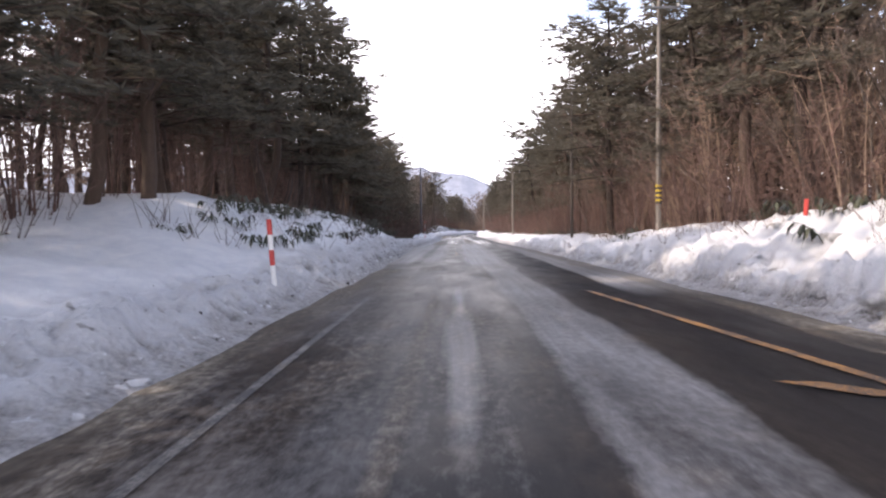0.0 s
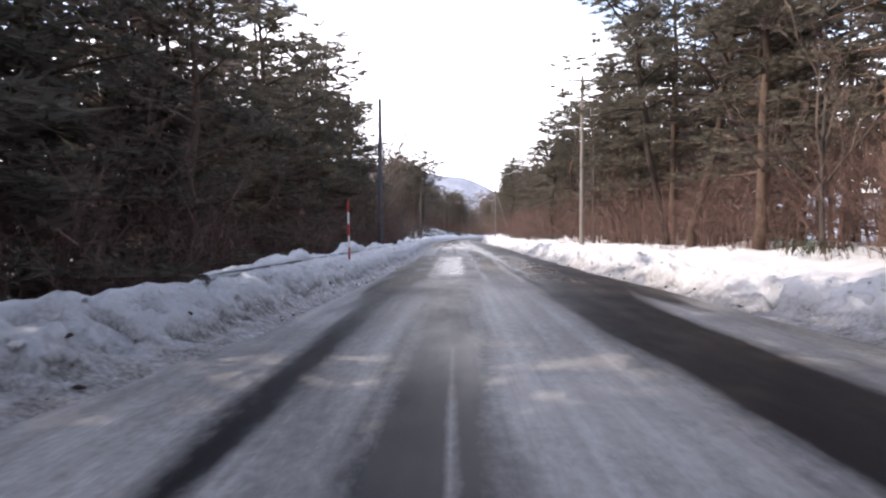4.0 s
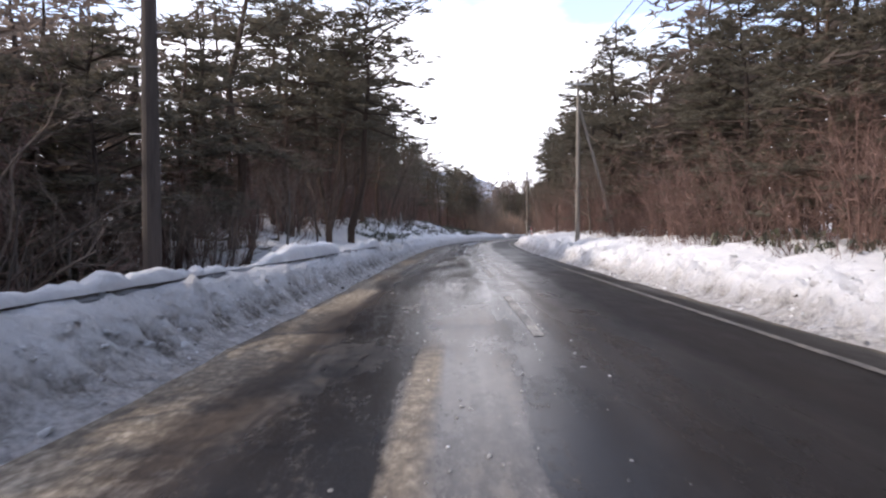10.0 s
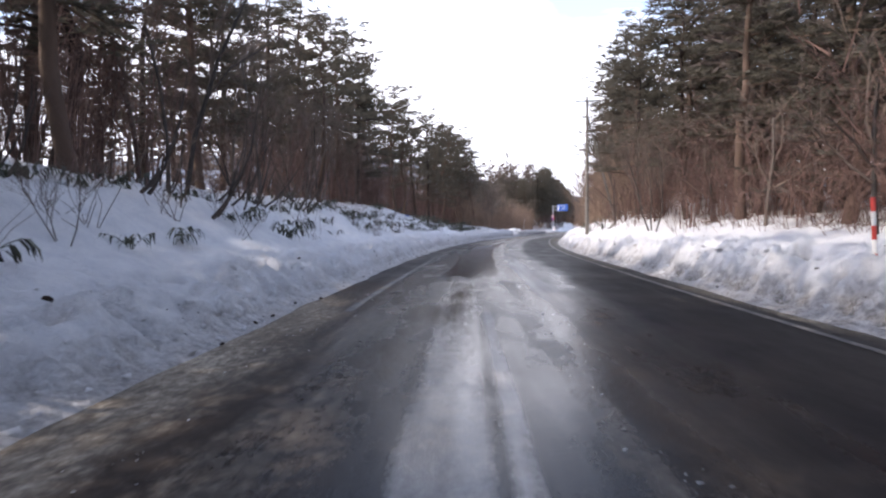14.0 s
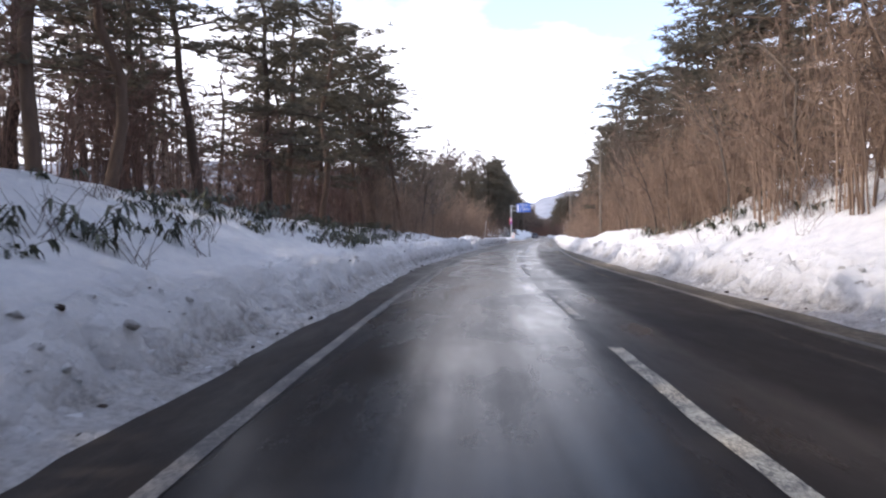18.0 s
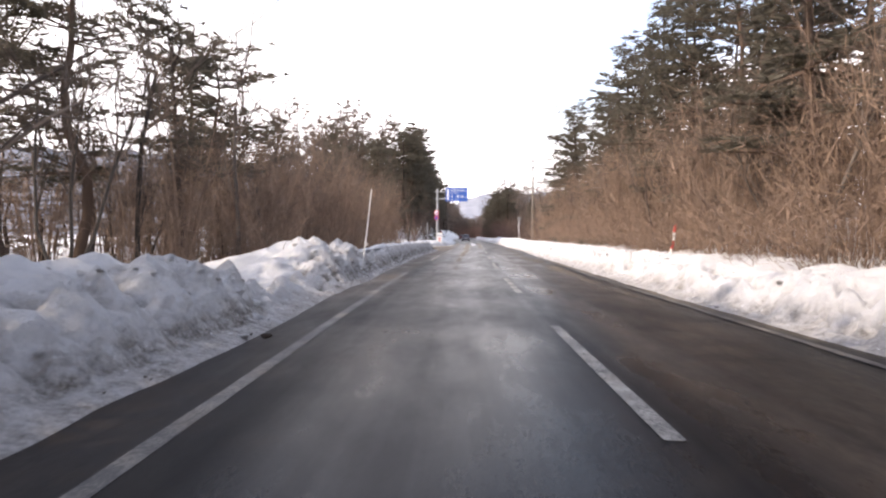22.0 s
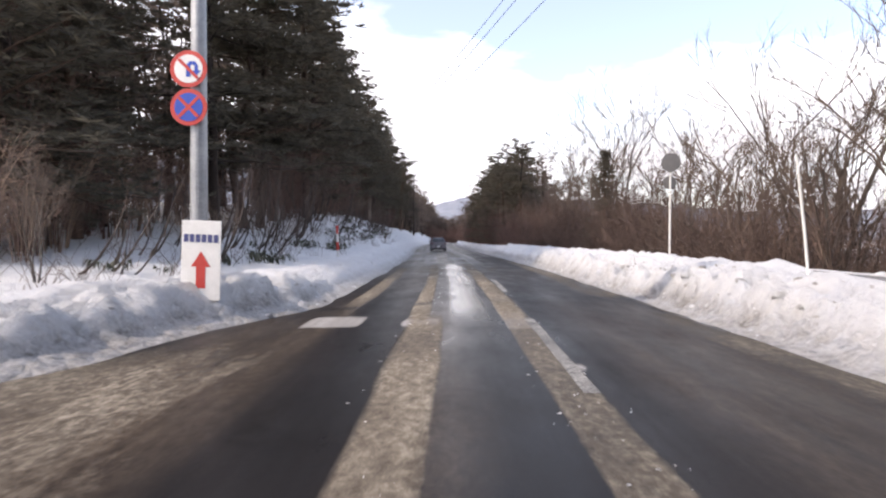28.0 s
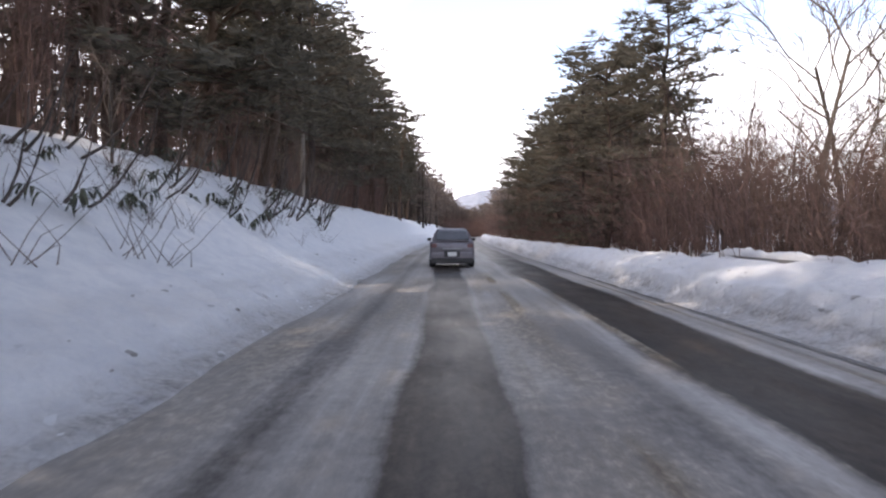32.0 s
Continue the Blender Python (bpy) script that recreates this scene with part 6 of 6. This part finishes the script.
# ---- the car ahead ----
def car(s, u, paint, label, size=1.0):
    x, y = plan(s, u)
    e = tagged(empty("car", pose(float(x), float(y), -0.005, 0, 0, heading(s))), label, "car")
    # cross-sections along the length: y, half width low, half width at shoulder, z low, z shoulder
    secs = [(-2.12, 0.62, 0.70, 0.34, 0.80), (-2.05, 0.76, 0.80, 0.27, 0.98), (-1.75, 0.83, 0.845, 0.22, 1.02), (-0.9, 0.85, 0.86, 0.2, 0.99), (0.4, 0.85, 0.86, 0.2, 0.95),
            (1.2, 0.84, 0.85, 0.22, 0.90), (1.85, 0.80, 0.80, 0.26, 0.76), (2.12, 0.60, 0.62, 0.34, 0.62)]
    b = Shape()
    ring = []
    for yy, w0, w1, z0, z1 in secs:
        zm = z0 + (z1 - z0) * 0.45
        ring += [(-w0 * 0.92, yy, z0), (-w0, yy, z0 + 0.08), (-w1 * 1.015, yy, zm), (-w1, yy, z1 - 0.07), (-w1 * 0.94, yy, z1), (-w1 * 0.5, yy, z1 + 0.025),
                 (w1 * 0.5, yy, z1 + 0.025), (w1 * 0.94, yy, z1), (w1, yy, z1 - 0.07), (w1 * 1.015, yy, zm), (w0, yy, z0 + 0.08), (w0 * 0.92, yy, z0)]
    n = 12
    f = [(k * n + i, k * n + (i + 1) % n, (k + 1) * n + (i + 1) % n, (k + 1) * n + i)[::-1] for k in range(len(secs) - 1) for i in range(n)]
    b.add(ring, f + [tuple(range(n)), tuple((len(secs) - 1) * n + i for i in range(n))[::-1]])
    body = part("body", b, paint, e, smooth=True)
    # cabin with pillars
    cab = [(-1.85, 0.70, 1.00), (-1.25, 0.60, 1.40), (-0.75, 0.60, 1.47), (0.15, 0.60, 1.46), (0.45, 0.58, 1.40), (1.15, 0.70, 0.95)]
    c = Shape()
    ring = []
    for yy, w, z in cab:
        lo = 0.80
        ring += [(-0.80, yy, 0.94), (-w - (0.8 - w) * 0.25, yy, 0.94 + (z - 0.94) * 0.75), (-w, yy, z - 0.015), (-w * 0.7, yy, z + 0.02), (w * 0.7, yy, z + 0.02), (w, yy, z - 0.015), (w + (0.8 - w) * 0.25, yy, 0.94 + (z - 0.94) * 0.75), (0.80, yy, 0.94)]
    n = 8
    c.add(ring, [(k * n + i, k * n + (i + 1) % n, (k + 1) * n + (i + 1) % n, (k + 1) * n + i)[::-1] for k in range(len(cab) - 1) for i in range(n)] + [tuple(range(n)), tuple(5 * n + i for i in range(n))[::-1]])
    part("cabin", c, paint, e, smooth=True)
    part("rear_window", Shape().add([(-0.60, -1.845, 1.065), (0.60, -1.845, 1.065), (0.52, -1.325, 1.40), (-0.52, -1.325, 1.40), (-0.60, -1.77, 1.06), (0.60, -1.77, 1.06), (0.52, -1.27, 1.37), (-0.52, -1.27, 1.37)],
                                     [(0, 1, 2, 3), (7, 6, 5, 4), (0, 4, 5, 1), (1, 5, 6, 2), (2, 6, 7, 3), (3, 7, 4, 0)]), M_CARGLASS, e, "dusty dark rear window")
    part("windscreen", Shape().add([(0.60, 1.10, 1.03), (-0.60, 1.10, 1.03), (-0.52, 0.52, 1.38), (0.52, 0.52, 1.38)], [(0, 1, 2, 3)]), M_CARGLASS, e)
    for sx in (-1, 1):
        for y0, y1, za, zb in ((-1.2, -0.35, 1.03, 1.36), (-0.27, 0.55, 1.02, 1.37)):
            w0, w1 = 0.792, 0.66
            part("side_window", Shape().add([(sx * w0, y0, za), (sx * w0, y1, za), (sx * w1, y1 - 0.15, zb), (sx * w1, y0 + 0.15, zb)], [(0, 1, 2, 3)]), M_CARGLASS, e)
        part("tail_light", Shape().box(sx * 0.68 - 0.11, sx * 0.68 + 0.11, -2.13, -1.98, 0.76, 0.92, 0.03), M_TAIL, e, "dull red tail light")
        part("mirror", Shape().box(sx * 0.93 - 0.08, sx * 0.93 + 0.08, 0.62, 0.74, 0.98, 1.11, 0.03), M_TRIM, e)
        for yy in (-1.32, 1.32):
            t = Shape()
            xs = np.array([-0.10, -0.085, -0.03, 0.03, 0.085, 0.10])
            t.tube([(sx * 0.76 + a, yy, 0.31) for a in xs], [0.25, 0.30, 0.31, 0.31, 0.30, 0.25], 22, True)
            w = part("wheel", t, M_RUBBER, e)
            part("rim", Shape().tube([(sx * 0.865, yy, 0.31), (sx * 0.875, yy, 0.31)], [0.20, 0.17], 18, True), M_STEEL, w)
    part("bumper", Shape().box(-0.80, 0.80, -2.17, -1.98, 0.33, 0.58, 0.05), paint, e)
    part("lower_valance", Shape().box(-0.78, 0.78, -2.18, -1.9, 0.17, 0.38, 0.03), M_TRIM, e)
    part("licence_plate", Shape().box(-0.17, 0.17, -2.195, -2.175, 0.44, 0.60, 0.004), M_WHITEPAINT, e)
    part("plate_recess", Shape().box(-0.30, 0.30, -2.176, -2.10, 0.40, 0.64, 0.02), M_TRIM, e)
    part("boot_lid_seam", Shape().box(-0.62, 0.62, -2.135, -2.06, 0.655, 0.668, 0.003), M_TRIM, e)
    part("boot_trim", Shape().box(-0.36, 0.36, -2.135, -2.07, 0.70, 0.735, 0.008), M_STEEL, e, "dull metal strip across the boot lid")
    part("spoiler", Shape().box(-0.66, 0.66, -2.10, -1.92, 1.005, 1.035, 0.012), paint, e)
    part("window_surround", Shape().add([(-0.66, -1.835, 1.035), (0.66, -1.835, 1.035), (0.56, -1.285, 1.41), (-0.56, -1.285, 1.41), (-0.66, -1.78, 1.03), (0.66, -1.78, 1.03), (0.56, -1.24, 1.39), (-0.56, -1.24, 1.39)],
                                        [(0, 1, 2, 3), (7, 6, 5, 4), (0, 4, 5, 1), (1, 5, 6, 2), (2, 6, 7, 3), (3, 7, 4, 0)]), M_TRIM, e)
    part("mud_flap", Shape().box(-0.84, -0.62, -1.72, -1.70, 0.10, 0.32, 0.005), M_RUBBER, e)
    part("mud_flap", Shape().box(0.62, 0.84, -1.72, -1.70, 0.10, 0.32, 0.005), M_RUBBER, e)
    part("roof_snow", Shape().box(-0.5, 0.5, -0.9, 0.15, 1.475, 1.50, 0.012), M_SNOW, e, "thin dusting of snow on the roof")
    part("exhaust", Shape().tube([(0.5, -2.16, 0.24), (0.5, -1.9, 0.24)], [0.03, 0.03], 10, True), M_STEEL, e)
    return e


car(385.1, 0.28, M_CARPAINT, "silver-grey saloon car, dirty with road salt, on the icy road")
car(432.0, -0.1, M_CARPAINT_RED, "dark red car further along the road")
car(458.0, -0.1, M_CARPAINT_WHITE, "white car far ahead on the road")


# ---- bamboo grass on the banks ----
def sasa(seed):
    rng = np.random.RandomState(seed)
    st, lf = Shape(), Shape()
    for k in range(rng.randint(4, 7)):
        a = rng.rand() * 6.283
        ln = 0.45 + 0.5 * rng.rand()
        way = np.array([math.cos(a), math.sin(a), 0])
        q = np.linspace(0, 1, 4)[:, None]
        line = way * ln * 0.75 * q**1.3 + np.array([0, 0, 1]) * ln * (q * 1.05 - 0.42 * q**2) + np.array([0, 0, -0.08])
        st.tube(line, [0.008, 0.007, 0.006, 0.004], 4)
        for j in range(6):
            g = 0.4 + 0.6 * rng.rand()
            p = np.array([np.interp(g, q[:, 0], line[:, i]) for i in range(3)])
            b = a + rng.randn() * 0.9
            w = np.array([math.cos(b), math.sin(b), 0])
            L, W = 0.20 + 0.12 * rng.rand(), 0.024 + 0.012 * rng.rand()
            sd = np.array([-w[1], w[0], 0]) * W
            m1, m2, tip = p + w * L * 0.33 + [0, 0, 0.01], p + w * L * 0.68 + [0, 0, -0.35 * L], p + w * L * 0.82 + [0, 0, -0.85 * L]
            lf.add([p, m1 - sd, m1 + sd, m2 - sd * 0.8, m2 + sd * 0.8, tip], [(0, 1, 2), (1, 3, 4, 2), (3, 5, 4)])
    return st, lf


SASA = []
for sd in (61, 62, 63, 64):
    a, b = sasa(sd)
    SASA.append((a.mesh("grass_stem", M_SASA), b.mesh("grass_leaf", M_SASA)))
SASA_BASE = {}
PLANTS = random.Random(101)


def put_sasa(s, u, size):
    k = PLANTS.randrange(4)
    x, y = plan(s, u)
    m = pose(float(x), float(y), ground_z(s, u) - 0.02, 0, 0, PLANTS.uniform(0, 360))
    if k not in SASA_BASE:
        e = tagged(empty("bamboo_grass", m), "clump of dark drooping bamboo grass poking through snow", "plant", "bamboo grass clumps")
        for nm, me in zip(("stem", "foliage"), SASA[k]):
            o = new(nm, me)
            o.parent = e
        SASA_BASE[k] = e
    else:
        e = copy_thing(SASA_BASE[k], m)
    e.scale = (size, size, size)


for s0, s1, side, d0, d1, n in ((14, 52, -1, 1.4, 4.6, 60), (150, 182, -1, 1.7, 4.6, 42), (182, 242, -1, 1.9, 5.6, 118), (330, 348, -1, 2.2, 5.0, 14), (350, 390, -1, 2.8, 6.0, 44), (0, 30, 1, 1.5, 4.2, 22), (40, 70, 1, 3.0, 4.5, 8), (96, 134, 1, 2.6, 5.2, 30), (194, 240, 1, 2.0, 5.5, 44), (286, 304, 1, 2.6, 4.2, 16)):
    for k in range(n):
        s = PLANTS.uniform(s0, s1)
        put_sasa(s, side * (float(foot(side, s)) + PLANTS.uniform(d0, d1)), PLANTS.uniform(0.65, 1.2))

# ---- fallen tree at the edge of the wood ----
(xa, ya), (xb, yb) = plan(341.5, -10.4), plan(347.5, -11.6)
qq = np.linspace(0, 1, 9)
lp = np.c_[xa + (xb - xa) * qq, ya + (yb - ya) * qq, [ground_z(341.5 + 6 * k, -10.4 - 1.2 * k) + 0.55 - 0.35 * k for k in qq]]
fallen = tagged(empty("fallen_log"), "fallen tree trunk with thick pillows of snow on it", "log")
part("trunk", Shape().tube(lp, np.linspace(0.17, 0.11, 9), 9, True), M_BARK, fallen, smooth=True)
for k0, k1, w in ((0, 3, 0.27), (4, 8, 0.33)):
    pillow = np.interp(np.linspace(0, 1, 9), (0, 0.15, 0.5, 0.85, 1), (0.04, 0.8, 1, 0.75, 0.04)) * w
    pq = np.linspace(k0 / 8, k1 / 8, 9)
    pc = np.c_[[np.interp(pq, qq, lp[:, i]) for i in range(3)]].T + np.array([0, 0, 0.15])
    part("snow_pillow", Shape().tube(pc, pillow, 9, True), M_SNOW, fallen, "rounded pillow of snow", smooth=True)

# ---- broken lumps of snow along the foot of the banks ----
LUMPS = []
for sd in range(4):
    rng = np.random.RandomState(70 + sd)
    bm = bmesh.new()
    for p in rng.randn(11, 3):
        bm.verts.new(p / np.linalg.norm(p) * (0.75 + 0.35 * rng.rand()) * np.array([1.15, 0.9, 0.6]))
    hull = bmesh.ops.convex_hull(bm, input=bm.verts[:])
    bm.verts.index_update()
    v, f = np.array([w.co[:] for w in bm.verts]), [[w.index for w in q.verts] for q in bm.faces]
    bm.free()
    LUMPS.append(triangles(Shape().add(v, f)))
LUMP_SIZES = np.array([len(v) for v, f in LUMPS])
pl, rnd = [], random.Random(8)
for k in range(9000):
    side = rnd.choice((-1, 1))
    s = rnd.uniform(-2, 385)
    d = rnd.uniform(-0.15, 0.3) if rnd.random() < 0.2 else rnd.uniform(0.1, 1.5)
    u = side * (float(foot(side, s)) + d)
    x, y = plan(s, u)
    r = 0.028 + 0.11 * rnd.random() ** 3
    pl.append((rnd.randrange(4), float(x), float(y), ground_z(s, u) - r * 0.42, rnd.uniform(0, 6.28), r, r))
# the heap pushed up beside the track, and blocks on the right-hand berm
for s0, s1, side, d0, d1, n, big in ((264, 272, -1, 0.1, 2.2, 150, 0.2), (253, 258, -1, 0.1, 1.6, 60, 0.16), (2, 24, 1, 0.2, 3.2, 160, 0.3), (322, 334, 1, 0.1, 1.8, 120, 0.15), (54, 143, -1, -0.05, 0.45, 1300, 0.07), (262, 304, -1, -0.05, 0.9, 700, 0.09), (140, 250, -1, -0.05, 0.5, 900, 0.06), (26, 130, 1, 0.0, 1.0, 700, 0.09), (26, 48, -1, 0.1, 1.4, 80, 0.11), (150, 162, -1, 0.1, 1.2, 50, 0.11)):
    for k in range(n):
        s = rnd.uniform(s0, s1)
        u = side * (float(foot(side, s)) + rnd.uniform(d0, d1))
        x, y = plan(s, u)
        r = big * (0.35 + 0.75 * rnd.random() ** 1.5)
        pl.append((rnd.randrange(4), float(x), float(y), ground_z(s, u) - r * 0.5, rnd.uniform(0, 6.28), r, r))
for s0, s1, u0, u1, n in ((108, 125, -0.7, 1.5, 160), (132, 172, 1.0, 1.5, 260), (132, 172, -2.4, -1.7, 160), (282, 300, -0.4, 1.3, 110), (282, 306, -1.9, -1.5, 160), (306, 346, 0.8, 1.5, 220), (306, 346, -0.8, -0.1, 160), (60, 84, 0.8, 1.9, 120)):
    for k in range(n):
        s, u = rnd.uniform(s0, s1), rnd.uniform(u0, u1)
        x, y = plan(s, u)
        r = 0.008 + 0.022 * rnd.random() ** 2
        pl.append((rnd.randrange(4), float(x), float(y), -0.018 * abs(u - 1.2) + 0.004, rnd.uniform(0, 6.28), r, r * 0.7))
lumps = scatter("snow_lumps", LUMPS, pl, M_SNOW)
lumps.data.attributes.new("dirt_shade", "FLOAT", "POINT").data.foreach_set("value", np.repeat(np.random.RandomState(3).rand(len(pl)) ** 1.5 * 0.9, LUMP_SIZES[[q[0] for q in pl]]).astype(np.float32))
tagged(lumps, "broken lumps of ploughed snow along the road edge", "snow", kind="stuff")

# dark soil and leaf clods lying on the ploughed slope
pl = []
for s0, s1, side, d0, d1, n in ((-4, 60, -1, -0.2, 0.5, 120), (28, 42, -1, 0.15, 0.7, 60), (60, 300, -1, -0.3, 1.1, 420), (30, 320, 1, -0.2, 0.9, 260), (3, 24, 1, 0.4, 3.4, 110), (276, 292, -1, 0.0, 0.6, 40), (140, 168, -1, -0.1, 0.6, 30), (140, 172, 1, 0.0, 0.8, 30), (96, 130, 1, 2.0, 4.5, 60)):
    for k in range(n):
        s = rnd.uniform(s0, s1)
        u = side * (float(foot(side, s)) + rnd.uniform(d0, d1))
        x, y = plan(s, u)
        r = 0.014 + 0.06 * rnd.random() ** 3
        pl.append((rnd.randrange(4), float(x), float(y), ground_z(s, u) - r * 0.1, rnd.uniform(0, 6.28), r, r))
x, y = plan(255.3, -2.4)
pl.append((1, float(x), float(y), 0.04, 0.4, 0.08, 0.08))
tagged(scatter("soil_clods", LUMPS, pl, M_BARK), "dark clods of soil and leaves on the ploughed snow", "soil", kind="stuff")

# dead sticks and dry grass sticking out of the snow
STICK = []
for sd in range(3):
    rng = np.random.RandomState(90 + sd)
    b = Shape()
    for k in range(9):
        a, ln = rng.rand() * 6.283, 0.35 + 0.7 * rng.rand()
        w = np.array([math.cos(a) * 0.7, math.sin(a) * 0.7, 0.5 + rng.rand()])
        p = rng.randn(3) * np.array([0.12, 0.12, 0.0]) + np.array([0, 0, -0.05])
        b.tube([p, p + w * ln * 0.5 + rng.randn(3) * 0.04, p + w * ln + rng.randn(3) * 0.08], [0.007, 0.005, 0.002], 3)
    STICK.append(triangles(b))
pl = []
for s0, s1, side, d0, d1, n in ((14, 50, -1, 1.2, 5.0, 60), (0, 30, 1, 1.2, 4.0, 50), (36, 60, 1, 2.4, 4.0, 30), (96, 150, 1, 2.4, 5.0, 90), (150, 240, -1, 1.8, 5.5, 120), (194, 240, 1, 1.8, 5.5, 80), (250, 318, 1, 2.2, 6.0, 110), (326, 390, -1, 1.8, 6.0, 110)):
    for k in range(n):
        s = rnd.uniform(s0, s1)
        u = side * (float(foot(side, s)) + rnd.uniform(d0, d1))
        x, y = plan(s, u)
        r = rnd.uniform(0.6, 1.3)
        pl.append((rnd.randrange(3), float(x), float(y), ground_z(s, u), rnd.uniform(0, 6.28), r, r * 0.8))
tagged(scatter("dry_stalks", STICK, pl, M_TWIG_DULL_SHADED), "dry brown stalks and twigs poking out of the snow", "undergrowth", kind="stuff")
sheet = Shape()
gx, gz = np.meshgrid(np.linspace(-0.17, 0.17, 7), np.linspace(-0.14, 0.14, 6), indexing="ij")
sheet.add(np.c_[gx.ravel(), (fbm(gx * 9 + 3, gz * 9, 3).ravel() - 0.5) * 0.16, gz.ravel()], [tuple(q) for q in grid_faces(7, 6)])
sh = part("plastic_sheet", sheet, M_BLUE, None)
x, y = plan(208, -7.0)
sh.matrix_basis = pose(float(x), float(y), ground_z(208, -7.0) + 0.14, 0, 0, heading(208))
tagged(sh, "crumpled scrap of blue plastic sheet on the snowy slope", "plastic sheet")
